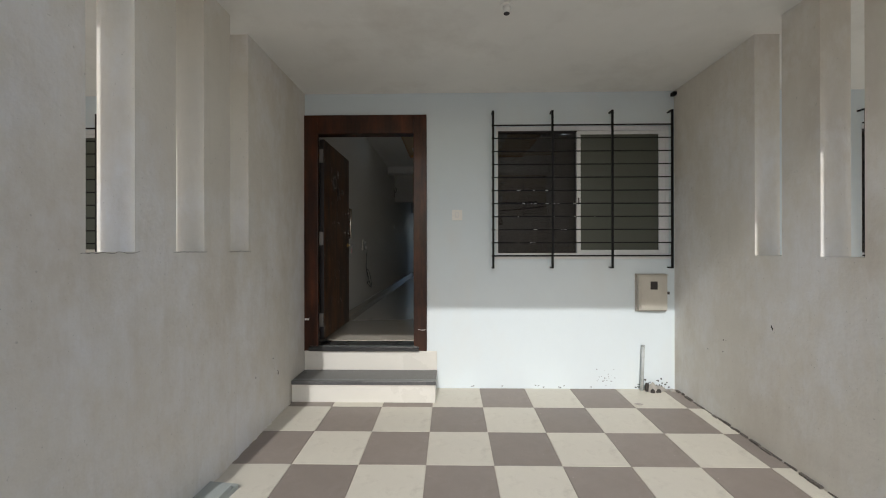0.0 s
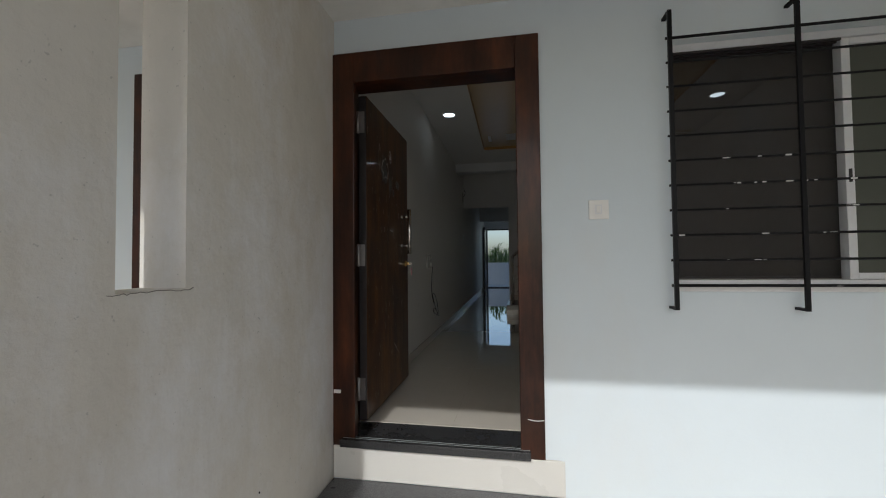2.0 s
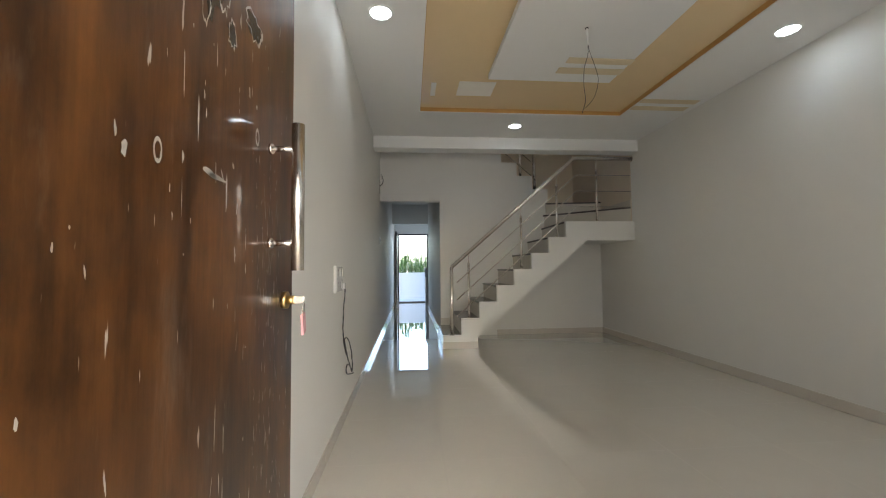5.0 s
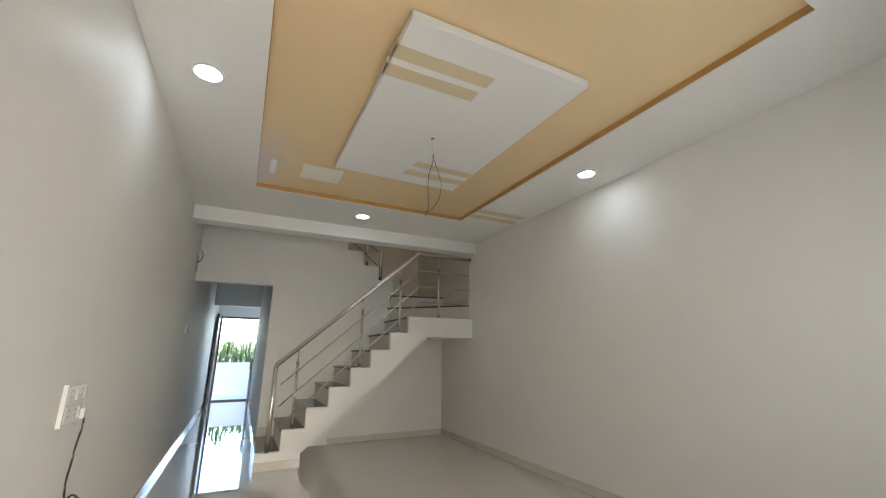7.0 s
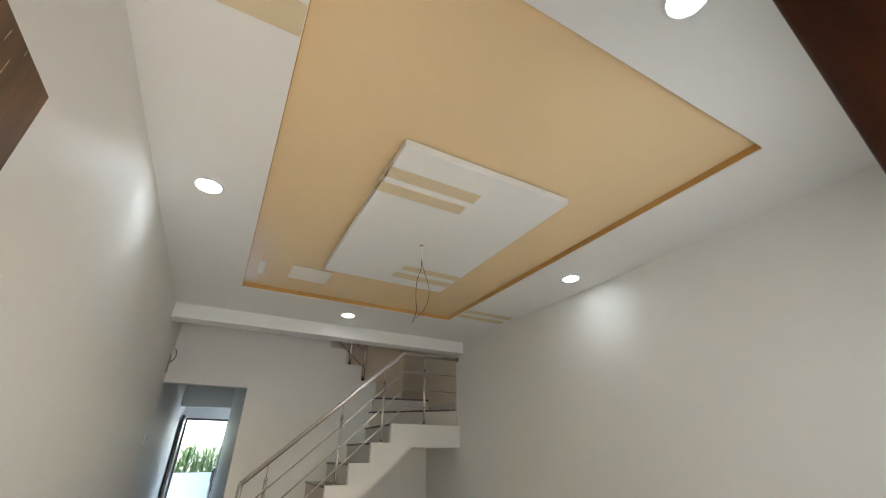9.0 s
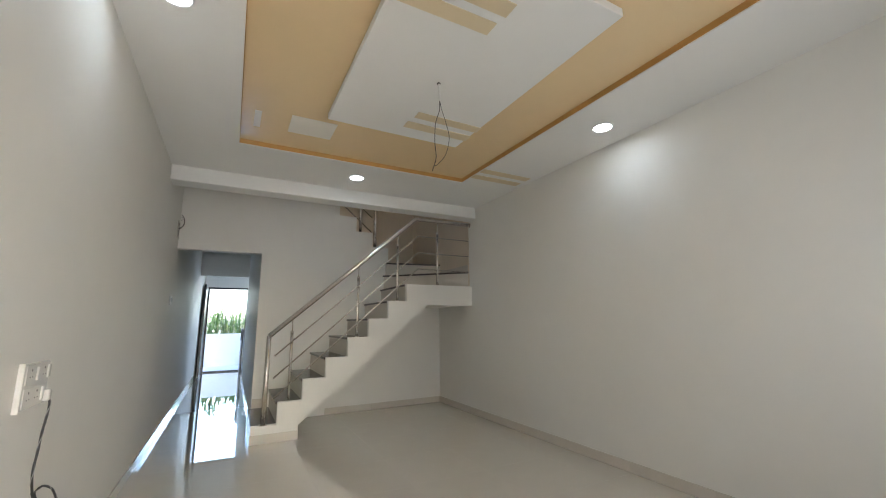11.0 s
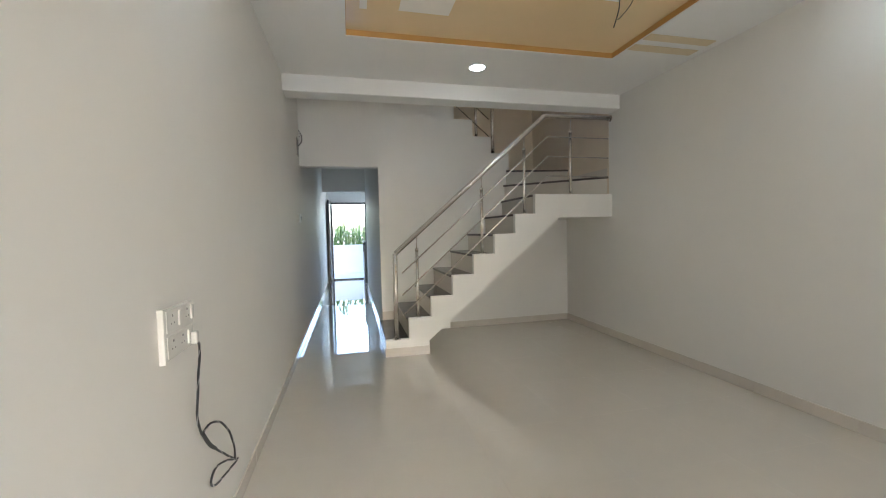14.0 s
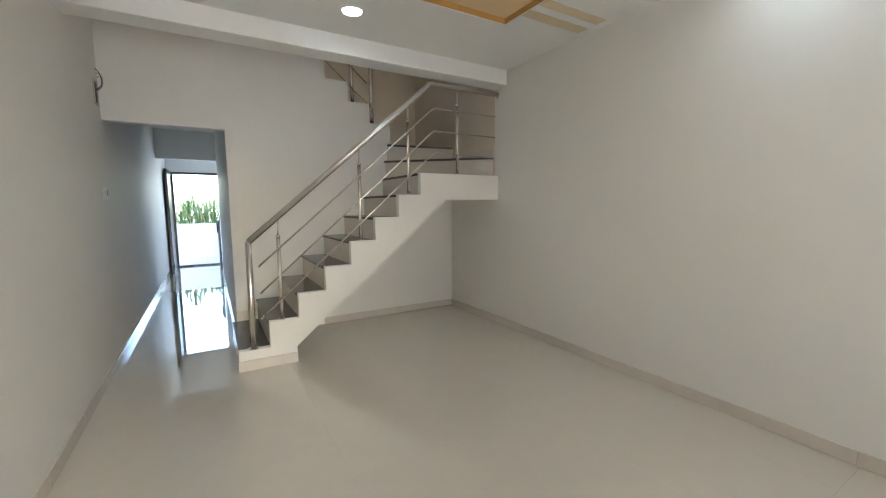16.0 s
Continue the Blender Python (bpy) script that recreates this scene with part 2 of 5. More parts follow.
M_GROUND = plaster("ground_concrete", (0.36, 0.34, 0.31), 0.9, 0.12, 0.5, (0.25, 0.23, 0.2), 0.5, 25, (1, 1, 1))
M_SLAB = plaster("slab_grout", (0.56, 0.51, 0.44), 0.8, 0.05, 0.1)
M_TILE_L = stone_tile("porch_tile_cream", (0.585, 0.555, 0.48), 0.45, 0.06, 0.06, 0.06, dirt=0.28)
M_TILE_D = stone_tile("porch_tile_brown", (0.262, 0.225, 0.20), 0.45, 0.16, 0.10, 0.12, dirt=0.35)
M_TILE_H = stone_tile("hall_tile_cream", (0.67, 0.62, 0.53), 0.015, 0.03, 0.02, 0.015, coat=1.0)
M_SKIRT = stone_tile("skirting_tile_cream", (0.67, 0.61, 0.53), 0.08, 0.03, 0.02, 0.02)
M_RISER = stone_tile("riser_tile_cream", (0.70, 0.64, 0.55), 0.2, 0.03, 0.03, 0.03)
M_GRANITE = granite("grey_granite", (0.045, 0.045, 0.047), (0.12, 0.12, 0.122), 0.28)
M_SILL = granite("black_granite", (0.010, 0.010, 0.011), (0.055, 0.055, 0.056), 0.25)
M_PORCH_RISER = stone_tile("porch_riser_tile", (0.66, 0.64, 0.59), 0.25, 0.03, 0.03, 0.03)
M_CRACK = plain("crack_shade", (0.13, 0.115, 0.10), 0.95, 0.0, 0.5, 90)
M_GRIME_GAP = plain("dark_grime_and_gaps", (0.045, 0.04, 0.036), 0.9, 0.0, 0.4, 60)
M_TREAD = granite("brown_granite", (0.05, 0.042, 0.038), (0.15, 0.125, 0.11), 0.16)
M_LEAFWOOD = wood("door_leaf_veneer", (0.009, 0.0035, 0.0016), (0.235, 0.09, 0.021), 0.34, 0.7, 0.35, 0.06)
M_FRAMEWOOD = wood("door_frame_wood", (0.002, 0.001, 0.0008), (0.125, 0.035, 0.011), 0.35, 0.0, 0.15, 0.1)
M_STEEL = brushed("stainless_steel", (0.76, 0.72, 0.67), 0.25)
M_BRASS = brushed("brass", (0.62, 0.44, 0.18), 0.3)
M_HINGE = brushed("zinc_hinge", (0.62, 0.60, 0.57), 0.45)
M_IRON = plain("black_iron_paint", (0.012, 0.012, 0.013), 0.42, 0.0, 0.3, 120)
M_IRON.node_tree.nodes["Principled BSDF"].inputs["Specular IOR Level"].default_value = 0.15
M_BLACK = plain("black_door_paint", (0.015, 0.016, 0.02), 0.3, 0.0, 0.2, 60)
M_WHITE = plain("white_plastic", (0.80, 0.79, 0.76), 0.3, 0.0, 0.02)
M_SOCKET = plain("socket_plastic", (0.74, 0.72, 0.675), 0.25, 0.0, 0.02)
M_FILM = plain("dull_film_patch", (0.055, 0.048, 0.042), 0.18, 0.0, 0.4, 25)
M_UPVC = plain("white_window_profile", (0.74, 0.745, 0.75), 0.35, 0.0, 0.03)
M_METER = plain("beige_metal_paint", (0.49, 0.465, 0.405), 0.45, 0.0, 0.06, 12)
M_HOLE = plain("grey_socket_holes", (0.16, 0.155, 0.15), 0.6)
M_DARK = plain("dark_plastic", (0.03, 0.025, 0.025), 0.5, 0.0, 0.1)
M_CABLE = plain("black_cable", (0.03, 0.03, 0.03), 0.5, 0.0, 0.5, 220)
M_CABLE_PALE = plain("pale_flex_sheath", (0.42, 0.41, 0.39), 0.5, 0.0, 0.2, 90)
M_PVC = plain("grey_pvc", (0.42, 0.44, 0.44), 0.45, 0.0, 0.12, 20)
M_CEMENT = plaster("cement_rubble", (0.36, 0.34, 0.31), 0.95, 0.15, 0.9, None, 0, 35)
M_STONE = plaster("stone_offcut", (0.34, 0.37, 0.36), 0.6, 0.08, 0.3, None, 0, 60)
M_RED = plain("pink_tag_plastic", (0.68, 0.36, 0.37), 0.4)
M_GLASS = glass("clear_window_glass", (0.62, 0.61, 0.57))
# Dark see-through sheet that stands for the unlit room behind the open window.
M_DIM = sheer_sheet("dark_dimming_sheet", (0.022, 0.017, 0.014), 0.55)
M_MESH = sheer_sheet("insect_mesh", (0.10, 0.107, 0.086), 0.86)
M_LAMP = glowing("downlight_diffuser", (0.86, 0.95, 1.0), LAMP_GLOW)
M_CANE = leaf_mat("sugarcane_leaves")
M_STALK = plain("sugarcane_stalk", (0.16, 0.15, 0.05), 0.6, 0, 0.2)
M_RESIDUE = plain("dried_glue_film", (0.40, 0.37, 0.33), 0.35, 0.0, 0.25, 60)

# ---- mesh helpers ----


def box_in(bm, x0, x1, y0, y1, z0, z1, bevel=0.0):
    made = bmesh.ops.create_cube(bm, size=1.0)["verts"]
    for v in made:
        v.co = Vector(((x0 + x1) / 2 + v.co.x * (x1 - x0), (y0 + y1) / 2 + v.co.y * (y1 - y0), (z0 + z1) / 2 + v.co.z * (z1 - z0)))
    if bevel:
        es = list({e for v in made for e in v.link_edges})
        bmesh.ops.bevel(bm, geom=es, offset=bevel, segments=2, profile=0.5, affect="EDGES")
    return bm


def boxes(*specs, bevel=0.0):
    bm = bmesh.new()
    for s in specs:
        box_in(bm, *s, bevel=bevel)
    return bm


def tube_in(bm, pts, r, seg=10, closed=False):
    pts = [Vector(p) for p in pts]
    n = len(pts)
    rings = []
    ref = None
    for i, p in enumerate(pts):
        a = pts[i - 1] if i else (pts[-1] if closed else p)
        c = pts[i + 1] if i < n - 1 else (pts[0] if closed else p)
        d = (c - a).normalized()
        if ref is None:
            ref = d.orthogonal().normalized()
        ref = (ref - d * ref.dot(d))
        ref = ref.normalized() if ref.length > 1e-6 else d.orthogonal().normalized()
        side = d.cross(ref)
        grow = 1.0
        if 0 < i < n - 1:
            u, w = (p - pts[i - 1]).normalized(), (pts[i + 1] - p).normalized()
            grow = 1.0 / max(0.6, math.sqrt(max(0.0, (1 + u.dot(w)) / 2)))
        rings.append([bm.verts.new(p + (ref * math.cos(k) * 1.0 + side * math.sin(k)) * r * (grow if grow < 1.3 else 1.3)) for k in (2 * math.pi * j / seg for j in range(seg))])
    for i in range(n - 1 + (1 if closed else 0)):
        a, b = rings[i], rings[(i + 1) % n]
        for j in range(seg):
            f = bm.faces.new((a[j], a[(j + 1) % seg], b[(j + 1) % seg], b[j]))
            f.smooth = True
    if not closed:
        bm.faces.new(list(reversed(rings[0])))
        bm.faces.new(rings[-1])
    return bm


def tube(pts, r, seg=10, closed=False):
    return tube_in(bmesh.new(), pts, r, seg, closed)


def smooth_path(pts, steps=6):
    """Catmull-Rom through the given points."""
    pts = [Vector(p) for p in pts]
    out = []
    for i in range(len(pts) - 1):
        p0, p1, p2, p3 = pts[max(0, i - 1)], pts[i], pts[i + 1], pts[min(len(pts) - 1, i + 2)]
        for k in range(steps):
            s = k / steps
            out.append(0.5 * ((2 * p1) + (p2 - p0) * s + (2 * p0 - 5 * p1 + 4 * p2 - p3) * s * s + (3 * p1 - p0 - 3 * p2 + p3) * s ** 3))
    out.append(pts[-1])
    return out


def prism(outline, axis, a0, a1):
    """A closed outline of 2D points pushed along an axis ('x': outline in y,z; 'y': outline in x,z; 'z': outline in x,y)."""
    bm = bmesh.new()

    def at(p, a):
        return {"x": (a, p[0], p[1]), "y": (p[0], a, p[1]), "z": (p[0], p[1], a)}[axis]
    lo = [bm.verts.new(at(p, a0)) for p in outline]
    hi = [bm.verts.new(at(p, a1)) for p in outline]
    bm.faces.new(lo)
    bm.faces.new(list(reversed(hi)))
    for i in range(len(outline)):
        j = (i + 1) % len(outline)
        bm.faces.new((lo[i], hi[i], hi[j], lo[j]))
    bmesh.ops.recalc_face_normals(bm, faces=bm.faces)
    return bm


def ball_in(bm, c, r, seg=10):
    made = bmesh.ops.create_uvsphere(bm, u_segments=seg, v_segments=max(5, seg // 2), radius=r)["verts"]
    for v in made:
        v.co += Vector(c)
        for f in v.link_faces:
            f.smooth = True
    return bm


def part(name, bm, material, parent=None, label=""):
    me = bpy.data.meshes.new(name)
    bmesh.ops.recalc_face_normals(bm, faces=bm.faces)
    bm.to_mesh(me)
    bm.free()
    me.materials.append(material)
    ob = new(name, me)
    if parent is not None:
        ob.parent = parent
    if label:
        ob["label"] = label
    return ob


def thing(name, label, category, group="", kind="", at=(0, 0, 0)):
    ob = new(name)
    ob.empty_display_size = 0.1
    ob.location = at
    return tagged(ob, label, category, group, kind)


def structure(name, bm, material, label="", category=""):
    return tagged(part(name, bm, material), label, category or name.split("_")[0], "", "structure")


def twisted(pts, r, pitch, phase, off):
    """One strand of a twisted pair that winds round a path."""
    run, out, turn_ = smooth_path(pts, 14), [], phase
    for i, p in enumerate(run):
        d = (run[min(i + 1, len(run) - 1)] - run[max(i - 1, 0)]).normalized()
        u = d.cross(Vector((1, 0, 0)))
        u = u.normalized() if u.length > 0.1 else Vector((0, 1, 0))
        out.append(p + (u * math.cos(turn_) + d.cross(u) * math.sin(turn_)) * off)
        if i < len(run) - 1:
            turn_ += (run[i + 1] - p).length / pitch * 2 * math.pi
    return tube(out, r, 7)


def fix_children(ob):
    """Children were modelled in world metres: keep them there under a moved parent."""
    inv = Matrix.Translation(ob.location).inverted()
    for c in ob.children:
        c.matrix_parent_inverse = inv
    return ob

# ---- plan ----
PL, PR = -1.26, 2.02          # porch side faces
HL, HR = -1.25, 2.06          # hall side faces
YF, YI = 3.85, 4.03           # front wall, outer and inner face
PC = 2.65                     # porch ceiling
ZF = 0.40                     # hall floor
YS, YB = 8.63, 9.55           # stair front, spine wall
EDGE = 1.32                   # front edge of the porch roof
WX0, WX1, WZ0, WZ1 = 0.453, 2.0, 1.19, 2.36
DX0, DX1, DZ1 = -1.26, -0.165, 2.455

SLOPE = 0.028                 # fall of the porch floor towards the road


def fz(y):
    return SLOPE * (y - 3.05)


# ---- large structure ----
structure("ground", boxes((-400, 400, -400, 400, -0.40, -0.14)), M_GROUND, "dusty grey concrete ground outside the row houses")
structure("floor_slab_porch", prism([(0.0, -0.2), (YF, -0.2), (YF, fz(YF) - 0.005), (0.0, fz(0.0) - 0.005)], "x", -5.2, 5.9), M_SLAB, "grey cement bed under the porch tiles", "floor")

SLOTS_L = [(1.72, 1.94), (2.188, 2.40), (2.65, 2.86)]
SLOTS_R = [(2.25, 2.475), (2.72, 2.93)]


def slotted(x0, x1, slots, zs):
    bm = boxes((x0, x1, EDGE, YF, -0.2, zs))
    ys = [EDGE] + [v for s in slots for v in s] + [YF]
    for a, b in zip(ys[0::2], ys[1::2]):
        box_in(bm, x0, x1, a, b, zs, PC)
    return bm


structure("wall_porch_west", slotted(PL - 0.16, PL, SLOTS_L, 1.25), M_PORCH, "beige grey plastered porch wall with three tall slots")
structure("wall_porch_east", slotted(PR, PR + 0.16, SLOTS_R, 1.215), M_PORCH, "beige grey plastered porch wall with two tall slots")
structure("wall_far_west", boxes((-5.2, -5.04, EDGE, YF, -0.2, PC)), M_PORCH, "plastered far side wall of the next porch")
structure("wall_far_east", boxes((5.74, 5.9, EDGE, YF, -0.2, PC)), M_PORCH, "plastered far side wall of the other next porch")
structure("ceiling_porch", boxes((-5.2, 5.9, EDGE, YF, PC, 2.85)), M_PCEIL, "off-white painted concrete porch ceiling")

# front wall of the row, with the door and window openings of this house and the windows of the two next ones
SHIFT_E = 3.19


def mirrored(x):
    return -2.68 - x


bm = boxes((DX0, DX1, YF, YI, DZ1, 2.85), (DX1, WX0, YF, YI, -0.05, 2.85), (WX0, WX1, YF, YI, -0.05, WZ0), (WX0, WX1, YF, YI, WZ1, 2.85),
           (WX1, PR + 0.16, YF, YI, -0.05, 2.85), (DX0, DX1, 3.838, YI - 0.002, -0.05, 0.352))
structure("wall_north", bm, M_FRONT, "white painted front wall with door and window openings")
mw0, mw1 = mirrored(WX1), mirrored(WX0)
bm = boxes((-5.2, mw0, YF, YI, -0.05, 2.85), (mw0, mw1, YF, YI, -0.05, WZ0), (mw0, mw1, YF, YI, WZ1, 2.85), (mw1, PL, YF, YI, -0.05, 2.85))
structure("wall_north_2", bm, M_FRONT, "white painted front wall of the next house")
bm = boxes((PR + 0.16, WX0 + SHIFT_E, YF, YI, -0.05, 2.85), (WX0 + SHIFT_E, WX1 + SHIFT_E, YF, YI, -0.05, WZ0),
           (WX0 + SHIFT_E, WX1 + SHIFT_E, YF, YI, WZ1, 2.85), (WX1 + SHIFT_E, 5.9, YF, YI, -0.05, 2.85))
structure("wall_north_3", bm, M_FRONT, "white painted front wall of the other next house")
structure("wall_front_upper", boxes((-5.2, 5.9, YF, YI, 2.85, 6.2)), M_FRONT, "white painted wall of the upper storey")
structure("wall_neighbour_rooms", boxes((-5.2, HL - 0.15, 7.0, 7.15, 0, 3.0), (HR + 0.15, 5.9, 7.0, 7.15, 0, 3.0), (-5.2, -5.05, YI, 7.0, 0, 3.0), (5.75, 5.9, YI, 7.0, 0, 3.0)), M_HALL, "dim inner walls of the next houses")
structure("ceiling_neighbour", boxes((-5.2, HL - 0.15, YI, 7.15, 3.0, 3.1), (HR + 0.15, 5.9, YI, 7.15, 3.0, 3.1)), M_CEIL, "plain ceilings of the next houses")
structure("floor_neighbour", boxes((-5.2, HL - 0.15, YI, 7.15, 0.3, 0.4), (HR + 0.15, 5.9, YI, 7.15, 0.3, 0.4)), M_TILE_H, "cream floors of the next houses")

# hall
structure("floor_slab_hall", boxes((HL - 0.15, HR + 0.15, YI + 0.012, 15.4, 0.2, ZF - 0.006)), M_SLAB, "cement bed under the hall tiles", "floor")
structure("wall_west", boxes((HL - 0.15, HL, YI, 15.4, 0.2, 6.0)), M_HALL, "smooth off-white painted hall wall")
structure("wall_east", boxes((HR, HR + 0.15, YI, 15.4, 0.2, 6.0)), M_HALL, "smooth off-white painted hall wall")
TX0, TX1, TY0, TY1 = -0.708, 1.41, 4.55, 7.745
TZ = 3.020                    # tan face of the tray
structure("ceiling_hall", boxes((HL, TX0, YI, 8.5, CEIL, TZ - 0.0005), (TX1, HR, YI, 8.5, CEIL, TZ - 0.0005), (TX0, TX1, YI, TY0, CEIL, TZ - 0.0005), (TX0, TX1, TY1, 8.5, CEIL, TZ - 0.0005)), M_CEIL, "white gypsum ceiling with a sunken tray")
tray = structure("ceiling_tray", boxes((TX0 - 0.06, TX1 + 0.06, TY0 - 0.06, TY1 + 0.06, TZ, 3.09)), M_TAN, "glossy tan painted tray of the ceiling")
for fx0, fx1, fy0, fy1 in ((TX0, TX0 + 0.004, TY0, TY1), (TX1 - 0.004, TX1, TY0, TY1), (TX0 + 0.005, TX1 - 0.005, TY0, TY0 + 0.004), (TX0 + 0.005, TX1 - 0.005, TY1 - 0.004, TY1)):
    part("fascia", boxes((fx0, fx1, fy0, fy1, CEIL + 0.006, TZ - 0.0008)), M_FASCIA_SHADE, tray, "tray side in tan darkened to orange for shade")
structure("ceiling_slab", boxes((HL, HR, YI, 8.7, 3.10, 3.30)), M_CEIL, "concrete slab above the hall")
structure("beam", boxes((HL, HR, 8.5, 8.7, 2.832, 3.10), bevel=0.006), M_CEIL, "white painted beam in front of the stairwell")
# Beige up here also warms the light that bounces down.
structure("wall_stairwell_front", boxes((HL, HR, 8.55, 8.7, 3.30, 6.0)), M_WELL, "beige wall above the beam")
# Unseen opening at x 0.3 to 1.2, added so sky light reaches the stairwell.
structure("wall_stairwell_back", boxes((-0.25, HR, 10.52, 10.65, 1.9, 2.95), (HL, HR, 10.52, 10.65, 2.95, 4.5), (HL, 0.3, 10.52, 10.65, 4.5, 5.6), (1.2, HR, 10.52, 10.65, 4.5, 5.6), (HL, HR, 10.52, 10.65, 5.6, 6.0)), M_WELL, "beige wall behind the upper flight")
# Lining added to carry the beige tint over the hall wall.
structure("wall_stairwell_east", boxes((HR - 0.004, HR + 0.01, YS + 0.052, 10.519, 1.97, 5.79)), M_WELL, "thin beige lining that tints the stairwell's side wall")
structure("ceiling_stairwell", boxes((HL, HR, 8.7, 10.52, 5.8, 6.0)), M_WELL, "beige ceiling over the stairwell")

# spine wall between the two flights, stepped along the upper flight
RIS, GO = 0.2, 0.2245
outline = [(-0.38, ZF), (2.06, ZF), (2.06, 1.72), (1.215, 1.72), (1.215, 2.36), (1.252, 2.36), (1.252, 2.556)]
x, z = 1.252, 2.556
while z < 4.3:
    x -= 0.2345
    outline += [(x, z), (x, z + RIS)]
    z += RIS
outline += [(HL, z), (HL, 2.363), (-0.38, 2.363)]
structure("wall_stair", prism(outline, "y", YB, YB + 0.11), M_HALL, "off-white wall beside the stairs with a corridor opening")

# corridor and back room
structure("wall_corridor", boxes((-0.38, -0.26, YB + 0.11, 13.45, ZF - 0.01, 2.95)), M_CORR, "pale painted corridor wall")
structure("ceiling_corridor", boxes((HL, -0.26, YB + 0.11, 13.45, 2.95, 3.05)), M_CORR, "pale corridor ceiling")
structure("wall_lintel", boxes((HL, HR, 13.45, 13.57, 2.47, 3.0), (-0.33, HR, 13.45, 13.57, ZF - 0.01, 2.47)), M_CORR, "pale painted wall with the corridor's second opening")
structure("ceiling_back_room", boxes((HL, HR, 13.57, 15.4, 2.95, 3.05)), M_CORR, "pale ceiling of the back room")
# The opening at x 0.4 to 1.6 is unseen, added for the corridor fill.
structure("wall_south", boxes((HL - 0.15, -1.19, 15.28, 15.42, 0.2, 3.05), (-0.29, 0.4, 15.28, 15.42, 0.2, 3.05), (0.4, 1.6, 15.28, 15.42, 0.2, 1.3), (0.4, 1.6, 15.28, 15.42, 2.4, 3.05), (1.6, HR + 0.15, 15.28, 15.42, 0.2, 3.05), (-1.19, -0.29, 15.28, 15.42, 2.385, 3.05)), M_CORR, "pale back wall with a door opening")
structure("ceiling_rear_roof", boxes((HL - 0.15, HR + 0.15, 10.66, 15.42, 3.06, 3.2)), M_CEIL, "rear roof slab")
# Unseen; added to keep the sun off yard and cane, clear of stairwell opening.
structure("wall_rear_upper", boxes((-5.2, 5.9, 12.4, 15.42, 3.2, 6.2)), M_FRONT, "unseen rear upper storey, added to shade the back yard")

# back yard
structure("pavement_back", boxes((-6, 6, 15.42, 17.2, 0.1, 0.37)), M_COMPOUND, "pale cement paving of the back yard")
structure("wall_compound", boxes((-8, 8, 17.2, 17.35, -0.2, 1.24), bevel=0.008), M_COMPOUND, "white painted compound wall behind the house")


def sugarcane():
    rng = random.Random(7)
    bm = bmesh.new()
    for i in range(420):
        px, py = rng.uniform(-5.5, 4.5), 17.8 + rng.random() ** 1.3 * 4.0
        top = rng.uniform(1.15, 1.75) + (py - 17.8) * 0.07
        lean = Vector((rng.uniform(-0.12, 0.12), rng.uniform(-0.1, 0.1), 0))
        for k in range(9):
            a = rng.uniform(0, 6.28)
            d = Vector((math.cos(a), math.sin(a), 0))
            s = Vector((-d.y, d.x, 0))
            h0 = top * rng.uniform(0.55, 0.98)
            length, rise = rng.uniform(0.45, 0.85), rng.uniform(0.25, 0.62)
            wid = rng.uniform(0.012, 0.024)
            prev = None
            for q in range(6):
                u = q / 5
                p = Vector((px, py, h0)) + lean * h0 + d * (length * 0.55 * u ** 1.3) + Vector((0, 0, rise * (1.5 * u - 1.15 * u ** 2.6)))
                w = wid * (1 - u ** 2) + 0.001
                row = (bm.verts.new(p - s * w), bm.verts.new(p + Vector((0, 0, -w * 0.5))), bm.verts.new(p + s * w))
                if prev:
                    bm.faces.new((prev[0], prev[1], row[1], row[0]))
                    bm.faces.new((prev[1], prev[2], row[2], row[1]))
                prev = row
    return bm


me = bpy.data.meshes.new("sugarcane")
cane_bm = sugarcane()
cane_bm.to_mesh(me)
cane_bm.free()
me.materials.append(M_CANE)
tagged(new("sugarcane", me), "dense green sugarcane leaves behind the compound wall", "sugarcane", "", "stuff")
stalks = bmesh.new()
rng = random.Random(9)
for i in range(160):
    px, py = rng.uniform(-5, 4), rng.uniform(17.8, 20.5)
    tube_in(stalks, [(px, py, -0.15), (px + rng.uniform(-0.08, 0.08), py, rng.uniform(0.9, 1.5))], 0.014, 5)
tagged(part("sugarcane_stalks", stalks, M_STALK), "thin brownish sugarcane stalks in the field", "sugarcane", "", "stuff")

# ---- porch steps and threshold ----
steps = thing("porch_steps", "two cream tiled porch steps with grey granite treads", "steps", at=(-0.66, 3.7, 0))
part("base", boxes((-1.255, -0.09, 3.545, YF, -0.004, 0.155), (-1.255, -0.092, YF - 0.02, YF, 0.19, 0.35)), M_SLAB, steps)
part("riser", boxes((-1.253, -0.082, 3.533, 3.545, 0.0, 0.158), bevel=0.0015), M_PORCH_RISER, steps, "cream tile riser of the lower step")
part("riser", boxes((-1.253, -0.076, 3.822, 3.832, 0.19, 0.357), bevel=0.0015), M_PORCH_RISER, steps, "cream tile riser of the upper step")
part("side_tile", boxes((-0.09, -0.079, 3.546, YF, 0.0, 0.158), bevel=0.0015), M_PORCH_RISER, steps)
bm = boxes((-1.253, -0.074, 3.522, 3.821, 0.158, 0.19), bevel=0.003)
part("tread", bm, M_GRANITE, steps, "grey granite tread with grooved nosing")
part("groove", boxes((-1.25, -0.076, 3.55, 3.553, 0.1895, 0.1908), (-1.25, -0.076, 3.566, 3.569, 0.1895, 0.1908)), M_STONE, steps, "pale anti-slip grooves")
fix_children(steps)
sill = thing("threshold", "black granite door threshold with two pale grooves", "threshold", kind="structure", at=(-0.7, 3.93, 0.38))
